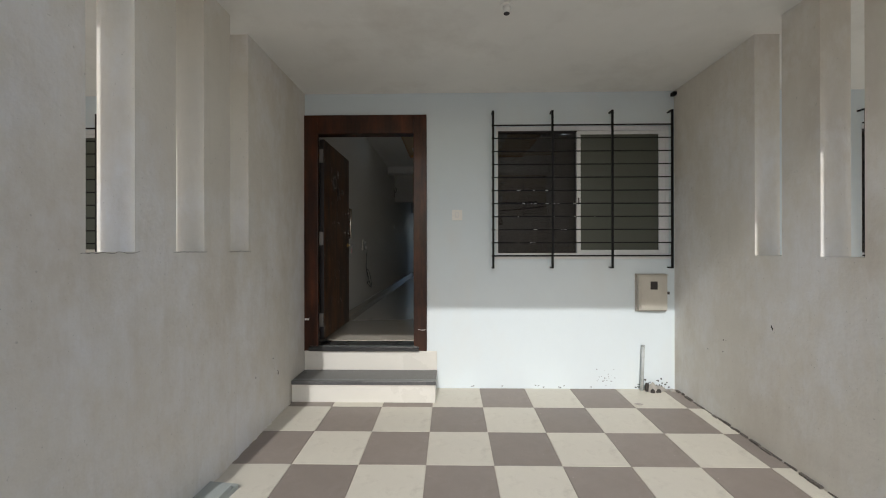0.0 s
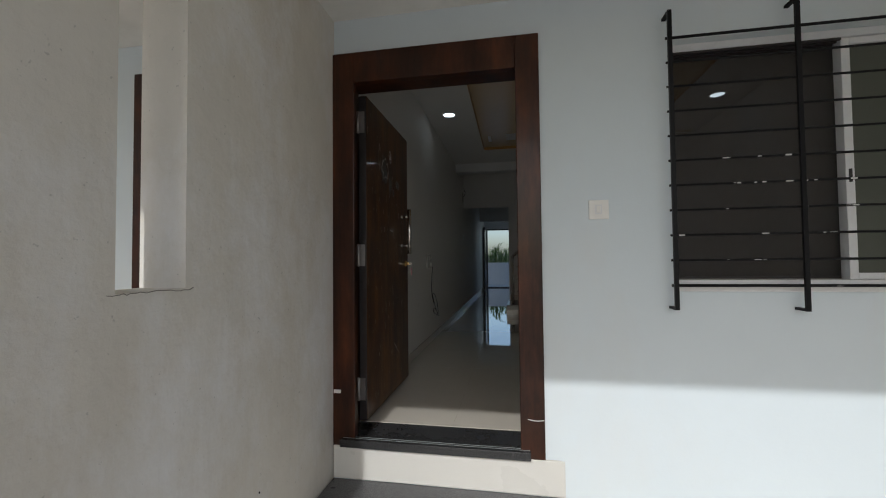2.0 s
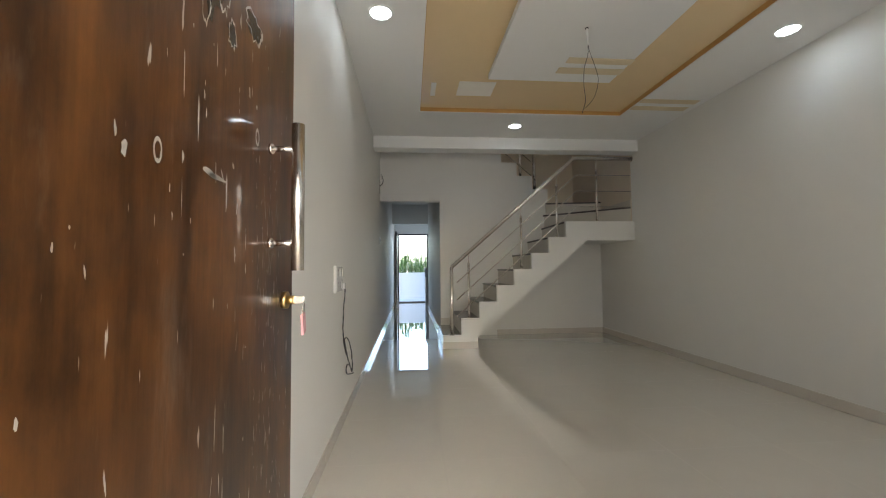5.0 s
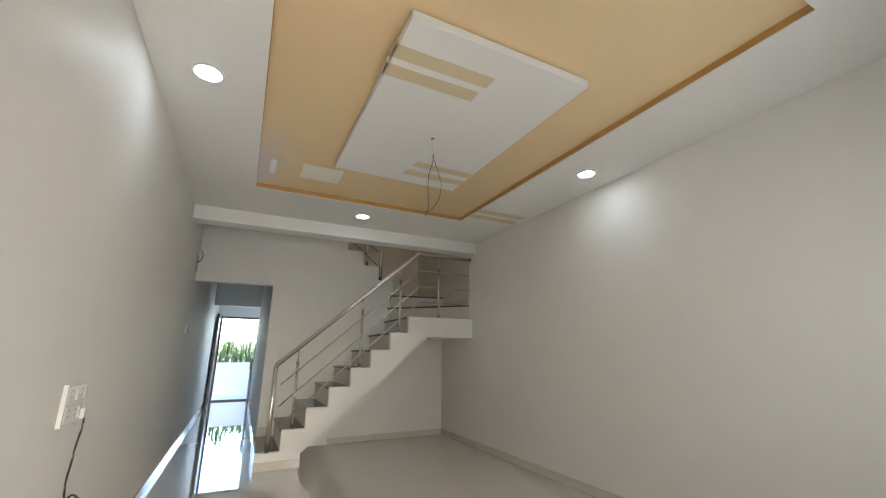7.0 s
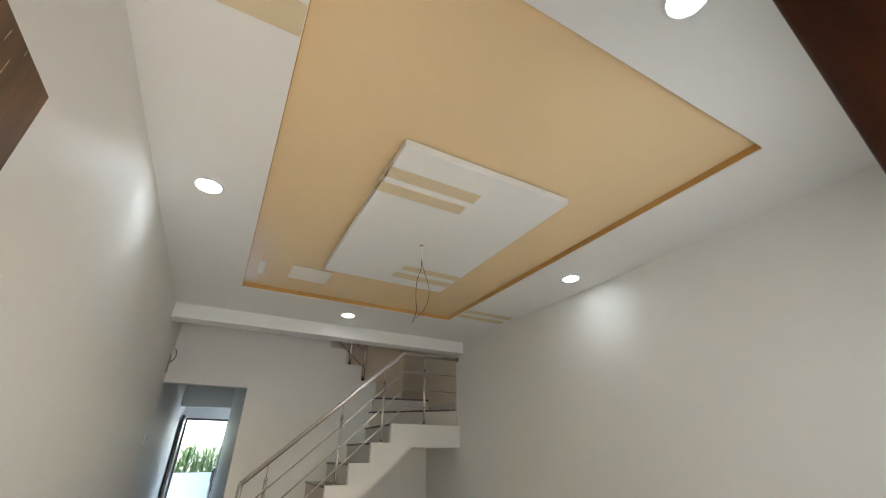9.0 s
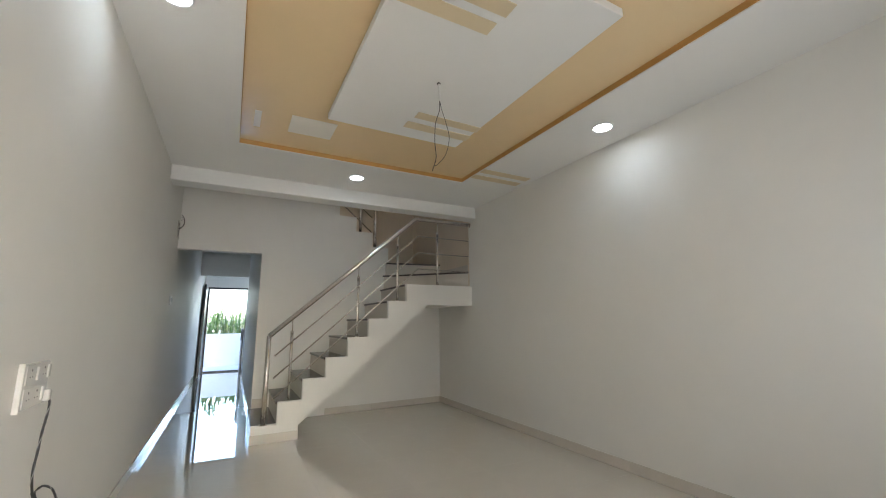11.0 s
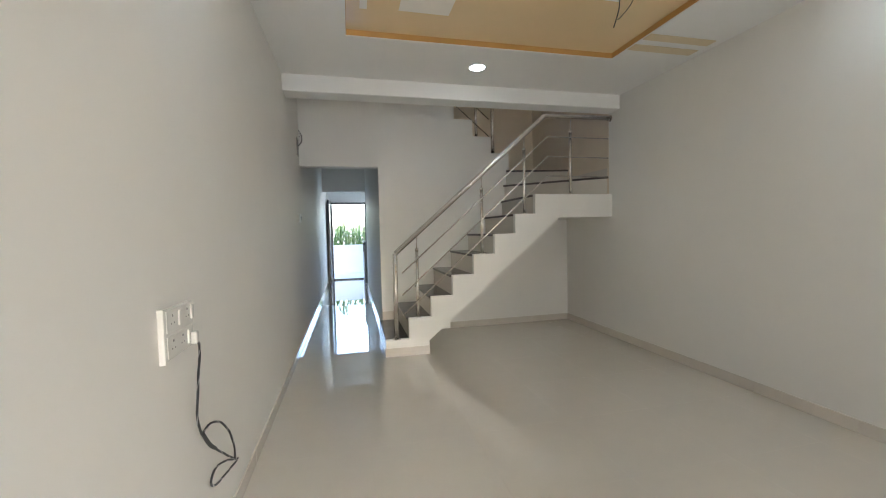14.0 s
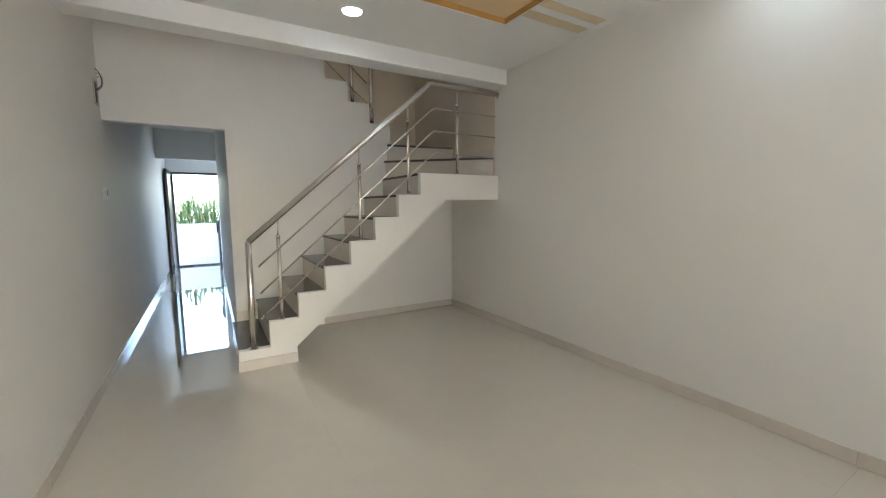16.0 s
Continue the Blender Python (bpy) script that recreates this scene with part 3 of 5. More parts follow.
part("slab", boxes((-1.21, -0.235, 3.80, 4.045, 0.359, 0.398), bevel=0.002), M_SILL, sill)
part("groove", boxes((-1.20, -0.24, 3.825, 3.828, 0.3975, 0.3988), (-1.20, -0.24, 3.842, 3.845, 0.3975, 0.3988)), M_STONE, sill)
fix_children(sill)

# ---- front door ----
door = thing("door_1", "open dark brown veneered front door in a wooden frame, scratched", "door", kind="structure", at=(-0.7, 3.94, 0.4))
FY0, FY1 = 3.828, 4.042


part("jamb", boxes((DX0, -1.137, FY0, 3.868, 0.352, DZ1), (DX0, -1.194, 3.868, FY1, 0.352, DZ1), bevel=0.004), M_FRAMEWOOD, door, "hinge jamb of polished brown wood")
part("jamb", boxes((-0.282, DX1, FY0, 3.868, 0.352, DZ1), (-0.262, DX1, 3.868, FY1, 0.352, DZ1), bevel=0.004), M_FRAMEWOOD, door, "lock jamb of polished brown wood")
part("head", boxes((-1.137, -0.282, FY0, 3.868, 2.29, DZ1), (-1.194, -0.262, 3.868, FY1, 2.318, DZ1), bevel=0.003), M_FRAMEWOOD, door, "top rail of the door frame")
LX0, LX1, LY0, LY1, LZ0, LZ1 = -1.176, -1.13, 3.992, 4.885, 0.425, 2.285
leaf = part("leaf", boxes((LX0, LX1, LY0, LY1, LZ0, LZ1), bevel=0.002), M_LEAFWOOD, door, "scratched brown veneer door leaf")
part("edge_band", boxes((LX0 + 0.001, LX1 - 0.001, LY0 - 0.0015, LY0 + 0.0005, LZ0 + 0.002, LZ1 - 0.002)), M_DARK, leaf, "dark lipped hinge edge")
for hz in (2.131, 1.36, 0.60):
    bm = boxes((LX0 - 0.016, LX1 - 0.010, LY0 - 0.0045, LY0 - 0.0015, hz - 0.062, hz + 0.062))
    tube_in(bm, [(LX0 - 0.004, LY0 - 0.006, hz - 0.064), (LX0 - 0.004, LY0 - 0.006, hz + 0.064)], 0.006, 10)
    part("hinge", bm, M_HINGE, door, "zinc butt hinge")
HX, HY = -1.068, 4.71
handle = part("pull_handle", tube([(HX, HY, 1.378), (HX, HY, 1.712)], 0.0145, 18), M_STEEL, leaf, "long tubular steel pull handle")
for hz in (1.44, 1.655):
    bm = tube([(LX1, HY, hz), (HX, HY, hz)], 0.0065, 10)
    tube_in(bm, [(LX1, HY, hz), (LX1 + 0.006, HY, hz)], 0.012, 12)
    part("handle_post", bm, M_STEEL, leaf)
bm = tube([(LX1, 4.81, 1.305), (LX1 + 0.012, 4.81, 1.305)], 0.021, 18)
tube_in(bm, [(LX1 + 0.012, 4.81, 1.305), (LX1 + 0.028, 4.81, 1.305)], 0.011, 14)
part("lock_cylinder", bm, M_BRASS, leaf, "brass lock cylinder")
bm = boxes((LX1 + 0.026, LX1 + 0.052, 4.808, 4.811, 1.296, 1.314), bevel=0.001)
tube_in(bm, [(LX1 + 0.05, 4.81 + 0.012 * math.cos(a), 1.287 + 0.013 * math.sin(a)) for a in (k * 0.5236 for k in range(12))], 0.0014, 6, True)
part("key", bm, M_STEEL, leaf)
part("key_tag", prism([(4.796, 1.268), (4.82, 1.273), (4.829, 1.226), (4.805, 1.218)], "x", LX1 + 0.046, LX1 + 0.052), M_RED, leaf, "faded pink key tag")


def flat_patch(ya, za, ry, rz, rng, n=14, tilt=0.0):
    ptsl = []
    for k in range(n):
        a = 2 * math.pi * k / n
        r = rng.uniform(0.55, 1.1)
        dy, dz = ry * r * math.cos(a), rz * r * math.sin(a)
        ptsl.append((ya + dy * math.cos(tilt) - dz * math.sin(tilt), za + dy * math.sin(tilt) + dz * math.cos(tilt)))
    return ptsl


# scuffs, paint drips and dried glue on the leaf
rng = random.Random(21)
scuff = bmesh.new()
for k in range(130):
    cy, cz = rng.uniform(LY0 + 0.03, LY1 - 0.05), rng.uniform(LZ0 + 0.05, LZ1 - 0.05)
    rz_ = rng.choice([0.003, 0.005, 0.008, 0.02]) * rng.uniform(0.6, 1.3)
    ry_ = rng.uniform(0.0008, 0.0019)
    outl = flat_patch(cy, cz, ry_, rz_, rng, 7, rng.uniform(-0.2, 0.2))
    vs = [scuff.verts.new((LX1 + 0.0012, p[0], p[1])) for p in outl]
    scuff.faces.new(vs)
for cy, cz, ry_, rz_, tl in ((4.404, 1.606, 0.0022, 0.043, 0.0), (4.365, 1.66, 0.0016, 0.044, 0.0), (4.366, 1.539, 0.003, 0.010, 0.0), (4.365, 1.48, 0.0009, 0.03, 0.0),
                             (4.543, 1.714, 0.0016, 0.007, 0.0), (4.589, 1.73, 0.005, 0.013, 0.1), (4.625, 1.716, 0.005, 0.006, 0.0),
                             (4.465, 1.532, 0.005, 0.05, 1.55), (4.44, 1.534, 0.007, 0.022, 1.45), (4.459, 1.538, 0.0018, 0.024, 0.05), (4.497, 1.515, 0.0024, 0.038, -0.02), (4.482, 1.538, 0.002, 0.014, 0.5),
                             (4.337, 1.489, 0.0018, 0.007, 0.0), (4.344, 1.453, 0.0018, 0.007, 0.1), (4.388, 1.452, 0.0016, 0.006, 0.0), (4.42, 1.652, 0.0022, 0.008, 0.1), (4.58, 1.383, 0.0025, 0.010, 0.0), (4.521, 1.567, 0.004, 0.006, 0.3),
                             (4.33, 1.02, 0.003, 0.06, 0.05), (4.47, 1.13, 0.0016, 0.05, -0.03), (4.50, 1.10, 0.0016, 0.03, 0.0), (4.38, 0.96, 0.002, 0.04, 0.7), (4.55, 0.72, 0.003, 0.11, 0.9),
                             (4.253, 1.516, 0.006, 0.011, 0.0), (4.11, 1.64, 0.003, 0.007, 0.0), (4.239, 1.535, 0.0025, 0.010, 0.1)):
    vs = [scuff.verts.new((LX1 + 0.0014, p[0], p[1])) for p in flat_patch(cy, cz, ry_, rz_, rng, 10, tl)]
    scuff.faces.new(vs)
for cy, cz, ry_, rz_ in ((4.631, 1.655, 0.010, 0.019), (4.311, 1.532, 0.009, 0.017)):
    n = 18
    for i in range(n):
        a, b_ = 2 * math.pi * i / n, 2 * math.pi * (i + 1) / n
        k = rng.uniform(0.55, 0.72)
        q = [(cy + ry_ * math.cos(w) * e, cz + rz_ * math.sin(w) * e) for w, e in ((a, 1), (b_, 1), (b_, k), (a, k))]
        scuff.faces.new([scuff.verts.new((LX1 + 0.0014, p[0], p[1])) for p in q])
for k in range(150):
    cy, cz = rng.gauss(4.70, 0.05), rng.uniform(0.75, 1.62)
    scuff.faces.new([scuff.verts.new((LX1 + 0.0012, p[0], p[1])) for p in flat_patch(cy, cz, rng.uniform(0.0003, 0.0008), rng.uniform(0.004, 0.02), rng, 6, rng.uniform(-0.15, 0.15))])
film0 = bmesh.new()
for cy, cz, ry_, rz_ in ((4.31, 1.93, 0.085, 0.095), (4.44, 1.85, 0.04, 0.07), (4.61, 1.875, 0.042, 0.032), (4.51, 1.80, 0.018, 0.028)):
    film0.faces.new([film0.verts.new((LX1 + 0.0007, p[0], p[1])) for p in flat_patch(cy, cz, ry_, rz_, rng, 20)])
part("film_patch", film0, M_FILM, leaf, "dull patch of leftover film")
part("scuff_marks", scuff, M_RESIDUE, leaf, "pale scratches and paint drips")
film = bmesh.new()
for cy, cz, ry_, rz_ in ((4.33, 1.93, 0.075, 0.085), (4.22, 1.99, 0.02, 0.09), (4.48, 1.86, 0.02, 0.06), (4.61, 1.875, 0.045, 0.035), (4.51, 1.80, 0.02, 0.03), (4.42, 1.80, 0.015, 0.05)):
    inner = flat_patch(cy, cz, ry_, rz_, rng, 18)
    k = len(inner)
    for i in range(k):
        a, b_ = inner[i], inner[(i + 1) % k]
        f = rng.uniform(0.78, 0.93)
        q = [(a[0], a[1]), (b_[0], b_[1]), (cy + (b_[0] - cy) * f, cz + (b_[1] - cz) * f), (cy + (a[0] - cy) * f, cz + (a[1] - cz) * f)]
        film.faces.new([film.verts.new((LX1 + 0.0012, p[0], p[1])) for p in q])
part("glue_residue", film, M_RESIDUE, leaf, "torn outline of peeled film")
ring = bmesh.new()
n = 28
for i in range(n):
    a, b_ = 2 * math.pi * i / n, 2 * math.pi * (i + 1) / n
    q = [(4.44 + 0.026 * math.cos(w) * s, 2.04 + 0.042 * math.sin(w) * s) for w, s in ((a, 1), (b_, 1), (b_, 0.88), (a, 0.88))]
    ring.faces.new([ring.verts.new((LX1 + 0.0016, p[0], p[1])) for p in q])
part("number_ring", ring, M_WHITE, leaf, "thin white oval round the house number")
tx = bpy.data.curves.new("house_number", "FONT")
tx.body, tx.size, tx.align_x, tx.align_y, tx.extrude = "6", 0.066, "CENTER", "CENTER", 0.0006
txo = new("house_number", tx)
tx.materials.append(M_WHITE)
deps = bpy.context.evaluated_depsgraph_get()
num = bpy.data.meshes.new_from_object(txo.evaluated_get(deps))
bpy.data.objects.remove(txo)
number = new("house_number", num)
number.parent = leaf
number.matrix_basis = pose(LX1 + 0.0022, 4.44, 2.04, 90, 0, 90)
fix_children(door)

# ---- window with iron grille ----


def window(name, label):
    w = thing(name, label, "window", kind="structure", at=(WX0, YF, WZ0))
    f = 0.022
    part("window_frame", boxes((WX0, WX1, 3.90, 3.985, WZ0, WZ0 + 0.03), (WX0, WX1, 3.90, 3.985, WZ1 - 0.035, WZ1), (WX0, WX0 + f, 3.90, 3.985, WZ0 + 0.03, WZ1 - 0.035), (WX1 - f, WX1, 3.90, 3.985, WZ0 + 0.03, WZ1 - 0.035), bevel=0.002), M_UPVC, w)
    part("window_sill", boxes((WX0 - 0.012, WX1 + 0.005, YF - 0.018, 3.90, WZ0 - 0.02, WZ0 + 0.004), bevel=0.003), M_UPVC, w)
    for k in range(3):
        part("track", boxes((WX0 + f, 1.185, 3.905 + k * 0.025, 3.915 + k * 0.025, WZ1 - 0.046, WZ1 - 0.036)), M_DARK, w)
    sa = (1.185, WX1 - f, WZ0 + 0.032, WZ1 - 0.037)
    sw = 0.045
    sash = part("sash", boxes((sa[0], sa[0] + 0.035, 3.91, 3.94, sa[2], sa[3]), (sa[1] - sw - 0.015, sa[1], 3.91, 3.94, sa[2], sa[3]), (sa[0] + 0.035, sa[1] - sw - 0.015, 3.91, 3.94, sa[2], sa[2] + 0.028), (sa[0] + 0.035, sa[1] - sw - 0.015, 3.91, 3.94, sa[3] - 0.03, sa[3]), bevel=0.002), M_UPVC, w, "white sliding sash with insect mesh")
    part("screen_sheet", boxes((sa[0] + 0.034, sa[1] - sw - 0.014, 3.923, 3.926, sa[2] + 0.027, sa[3] - 0.029)), M_MESH, sash, "grey green insect mesh")
    gx0, gx1 = sa[0] + 0.012, WX1 - f - 0.002
    back = part("sash", boxes((gx0, gx0 + 0.035, 3.95, 3.975, sa[2], sa[3]), (gx1 - 0.035, gx1, 3.95, 3.975, sa[2], sa[3]), (gx0 + 0.035, gx1 - 0.035, 3.95, 3.975, sa[2], sa[2] + 0.028), (gx0 + 0.035, gx1 - 0.035, 3.95, 3.975, sa[3] - 0.03, sa[3])), M_UPVC, w, "white glazed sash slid open behind the mesh")
    pane = part("pane", boxes((gx0 + 0.034, gx1 - 0.034, 3.960, 3.964, sa[2] + 0.027, sa[3] - 0.029)), M_GLASS, back, "clear glass pane")
    pane.visible_shadow = False
    lx1 = gx0 + 0.03
    # Frame and sheet added over the open half to darken the view in.
    left = part("sash", boxes((WX0 + f + 0.001, WX0 + f + 0.014, 3.978, 3.984, sa[2], sa[3]), (lx1 - 0.014, lx1, 3.978, 3.984, sa[2], sa[3]), (WX0 + f + 0.014, lx1 - 0.014, 3.978, 3.984, sa[2], sa[2] + 0.012), (WX0 + f + 0.014, lx1 - 0.014, 3.978, 3.984, sa[3] - 0.006, sa[3])), M_DARK, w, "slim dark frame added round the dimming sheet")
    part("screen_sheet", boxes((WX0 + f + 0.013, lx1 - 0.013, 3.980, 3.983, sa[2] + 0.011, sa[3] - 0.005)), M_DIM, left, "dark see-through sheet, added to dim the room behind")
    part("latch", boxes((1.196, 1.206, 3.902, 3.911, 1.66, 1.72), bevel=0.002), M_DARK, sash)
    return fix_children(w)


def grille():
    g = thing("window_grille", "black painted iron window grille of bars and rods", "grille", "window grilles", at=(0.419, 3.79, 1.1))
    for vx in (0.419, 0.934, 1.452, 1.965):
        bm = boxes((vx - 0.009, vx + 0.009, 3.776, 3.788, 1.09, 2.466))
        box_in(bm, vx - 0.009, vx + 0.009, 3.788, YF + 0.004, 1.09, 1.102)
        box_in(bm, vx - 0.009, vx + 0.009, 3.788, YF + 0.004, 2.454, 2.466)
        part("upright_bar", bm, M_IRON, g)
    for k in range(11):
        hz = 1.20 + k * 0.1142
        r = 0.0068 if k in (0, 10) else 0.0055
        part("rod", tube([(0.405, 3.795, hz), (1.98, 3.795, hz)], r, 8), M_IRON, g)
    r_ = random.Random(17)
    for k in range(30):
        hz = 1.20 + r_.choice((0, 1, 1, 2, 2, 2, 3, 3, 4, 5)) * 0.1142
        px = min(1.93, max(0.45, r_.gauss(0.85, 0.22)))
        ln = r_.uniform(0.003, 0.014)
        part("paint_splash", boxes((px - ln, px + ln, 3.7886, 3.7905, hz - 0.002 + r_.uniform(-0.002, 0.002), hz + r_.uniform(0.001, 0.003))), M_WHITE, g, "small white paint splash")
    return fix_children(g)


win = window("window_1", "white sliding window, one sash with insect mesh")
gr = grille()
w2 = copy_thing(win, Matrix.Translation((SHIFT_E + WX0, YF, WZ0)))
w2.name = "window_2"
tagged(w2, "white sliding window of the next house")
g2 = copy_thing(gr, Matrix.Translation((SHIFT_E + 0.419, 3.79, 1.1)))
w3 = copy_thing(win, Matrix.Translation((mw0, YF, WZ0)))
w3.name = "window_3"
g3 = copy_thing(gr, Matrix.Translation((mirrored(1.965), 3.79, 1.1)))

# closed front door of the next house, the mirror image of this one
nd = thing("door_3", "closed dark brown front door of the next house", "door", kind="structure", at=(-1.97, 3.94, 0.35))
nx0, nx1 = mirrored(DX1), mirrored(DX0)
part("frame", boxes((nx0, nx0 + 0.12, 3.81, 3.849, 0.352, DZ1), (nx1 - 0.12, nx1, 3.81, 3.849, 0.352, DZ1), (nx0 + 0.12, nx1 - 0.12, 3.81, 3.849, 2.29, DZ1), bevel=0.003), M_FRAMEWOOD, nd)
part("leaf", boxes((nx0 + 0.12, nx1 - 0.12, 3.83, 3.848, 0.36, 2.29), bevel=0.002), M_LEAFWOOD, nd)
fix_children(nd)

# ---- small things of the porch ----


def rocker_switch(name, label, xc, y, zc, w, h):
    s = thing(name, label, "switch", at=(xc, y, zc))
    part("plate", boxes((xc - w / 2, xc + w / 2, y - 0.011, y, zc - h / 2, zc + h / 2), bevel=0.003), M_WHITE, s)
    part("surround", boxes((xc - w * 0.2, xc + w * 0.16, y - 0.0135, y - 0.011, zc - h * 0.24, zc + h * 0.26), bevel=0.001), M_UPVC, s)
    part("rocker", boxes((xc - w * 0.12, xc + w * 0.08, y - 0.018, y - 0.0135, zc - h * 0.17, zc + h * 0.19), bevel=0.002), M_WHITE, s)
    return fix_children(s)


cbx = thing("cable_box", "pale plastic cable box with clips on the next house's wall", "cable box", at=(-3.1, YF, 1.15))
part("body", boxes((-3.36, -2.95, 3.785, YF - 0.001, 1.155, 1.225), bevel=0.004), M_UPVC, cbx)
part("lid", boxes((-3.36, -2.955, 3.79, YF - 0.001, 1.2255, 1.262), bevel=0.006), M_METER, cbx, "beige lid of the box")
part("end_cover", boxes((-2.9495, -2.925, 3.78, YF - 0.001, 1.152, 1.258), bevel=0.003), M_UPVC, cbx)
part("clip", boxes((-2.924, -2.902, 3.80, YF - 0.001, 1.165, 1.24), bevel=0.004), M_UPVC, cbx)
fix_children(cbx)
rocker_switch("doorbell_switch", "white plastic doorbell switch on the front wall", 0.105, YF, 1.562, 0.092, 0.092)

mb = thing("meter_box", "beige metal electricity meter box with a small dark window", "meter box", at=(1.82, YF, 0.87))
part("plaster_edge", boxes((1.672, 1.945, YF - 0.012, YF + 0.002, 0.708, 1.04), bevel=0.004), M_CEMENT, mb, "rough cement round the box")
part("body", boxes((1.688, 1.934, YF - 0.045, YF - 0.01, 0.722, 1.028), bevel=0.003), M_METER, mb)
mdoor = part("door", boxes((1.703, 1.930, YF - 0.052, YF - 0.045, 0.735, 1.014), bevel=0.002), M_METER, mb)
part("inspection_window", boxes((1.785, 1.845, YF - 0.0545, YF - 0.052, 0.905, 0.975)), M_DARK, mdoor, "dark square inspection window")
part("top_lip", boxes((1.684, 1.938, YF - 0.056, YF - 0.008, 1.028, 1.034)), M_METER, mb)
part("latch", boxes((1.932, 1.952, YF - 0.05, YF - 0.03, 0.862, 0.885), bevel=0.002), M_DARK, mb, "dark latch on the side")
for hz in (0.78, 0.95):
    part("hinge", tube([(1.699, YF - 0.052, hz - 0.02), (1.699, YF - 0.052, hz + 0.02)], 0.005, 8), M_METER, mb)
fix_children(mb)

pp = thing("pvc_pipe", "cut grey PVC pipe standing against the front wall", "pipe", at=(1.72, 3.82, 0))
bm = tube([(1.715, 3.815, 0.0), (1.735, 3.83, 0.41)], 0.014, 14)
part("pipe", bm, M_PVC, pp)
part("rim", tube([(1.7345, 3.8297, 0.402), (1.7352, 3.8302, 0.414)], 0.0155, 14), M_PVC, pp)
fix_children(pp)


def lump(name, c, sx, sy, sz, seed, mat, label, category):
    rg = random.Random(seed)
    bm = bmesh.new()
    bmesh.ops.create_icosphere(bm, subdivisions=2, radius=1.0)
    for v in bm.verts:
        k = rg.uniform(0.75, 1.1)
        v.co = Vector((v.co.x * sx * k, v.co.y * sy * k, max(-0.1, v.co.z * k) * sz)) + Vector(c)
    return tagged(part(name, bm, mat), label, category)


for i, (cx, cy, sx, sy, sz) in enumerate(((1.80, 3.795, 0.05, 0.035, 0.075), (1.87, 3.81, 0.045, 0.03, 0.05), (1.765, 3.82, 0.025, 0.02, 0.06), (1.91, 3.82, 0.03, 0.025, 0.02), (1.97, 3.80, 0.03, 0.03, 0.018))):
    o = lump("cement_lump", (cx, cy, fz(cy) + 0.002), sx, sy, sz, 30 + i, M_CEMENT, "rough grey cement lump at the wall's foot", "rubble")
    o["group"] = "cement lumps by the pipe"
lump("leaf_litter", (1.55, 3.52, fz(3.52) + 0.002), 0.035, 0.02, 0.008, 50, M_CEMENT, "small crumpled brown scrap on the tiles", "litter")

off = thing("stone_offcut", "grey green stone offcuts lying by the porch wall", "stone", at=(-1.2, 2.3, 0))
part("slab_piece", prism([(-1.258, 2.12), (-1.13, 2.10), (-1.09, 2.42), (-1.255, 2.44)], "z", -0.028, 0.008), M_STONE, off)
part("slab_piece", prism([(-1.20, 2.08), (-1.12, 2.07), (-1.10, 2.37), (-1.17, 2.38)], "z", 0.008, 0.030), M_STONE, off)
fix_children(off)

bh = thing("lamp_holder", "bare white lamp holder on the porch ceiling", "lamp holder", at=(0.367, 2.583, PC))
part("rose", tube([(0.367, 2.583, PC), (0.367, 2.583, PC - 0.012)], 0.034, 18), M_WHITE, bh)
part("holder", tube([(0.367, 2.583, PC - 0.012), (0.367, 2.583, PC - 0.05)], 0.021, 16), M_WHITE, bh)
part("socket_mouth", tube([(0.367, 2.583, PC - 0.05), (0.367, 2.583, PC - 0.053)], 0.017, 16), M_DARK, bh)
fix_children(bh)
tagged(part("wall_hook", boxes((1.985, 2.02, 3.80, 3.85, 2.60, 2.63), bevel=0.005), M_IRON), "small rusty stub in the porch corner", "hook")

# cement crack line along the foot of the east porch wall
rg = random.Random(4)
bm = bmesh.new()
yy = 2.2
while yy < 3.8:
    ln = rg.uniform(0.03, 0.09)
    box_in(bm, PR - rg.uniform(0.006, 0.022), PR + 0.002, yy, yy + ln, fz(yy) - 0.004, fz(yy) + rg.uniform(0.004, 0.016))
    yy += ln + rg.uniform(0.0, 0.03)
# Mortar crumbs coloured dark for the shade in the gap at the wall.
tagged(part("mortar_crumbs", bm, M_CRACK), "broken mortar edge along the wall's foot, darkened for gap shade", "mortar", "", "stuff")
bm = bmesh.new()
yy = 2.3
while yy < 3.5:
    ln = rg.uniform(0.012, 0.05)
    made = bmesh.ops.create_icosphere(bm, subdivisions=1, radius=1.0)["verts"]
    sx, sz = rg.uniform(0.004, 0.016), rg.uniform(0.003, 0.012)
    for v in made:
        v.co = Vector((PL + v.co.x * sx * rg.uniform(0.7, 1.2), yy + v.co.y * ln, fz(yy) + v.co.z * sz))
    yy += ln * rg.uniform(1.2, 3.0)
tagged(part("plaster_crumbs", bm, M_PORCH), "loose plaster crumbs along the foot of the wall", "mortar", "", "stuff")


# cracks along the lower edges of the slots, chips and dirt spots
def crack(y0, y1, z0, seed, x=PL):
    r_ = random.Random(seed)
    run, y_, z_ = [], y0, z0
    while y_ < y1:
        run.append((x + 0.0008, y_, z_))
        y_ += r_.uniform(0.008, 0.02)
        z_ = z0 + r_.uniform(-0.004, 0.004)
    return tagged(part("plaster_crack", tube(run, 0.0010, 5), M_CRACK), "thin dark crack under a slot of the porch wall", "crack", "plaster cracks")


for (ya, yb), sd in zip(SLOTS_L, (61, 62, 63)):
    crack(ya - 0.02, yb + 0.03, 1.247, sd)


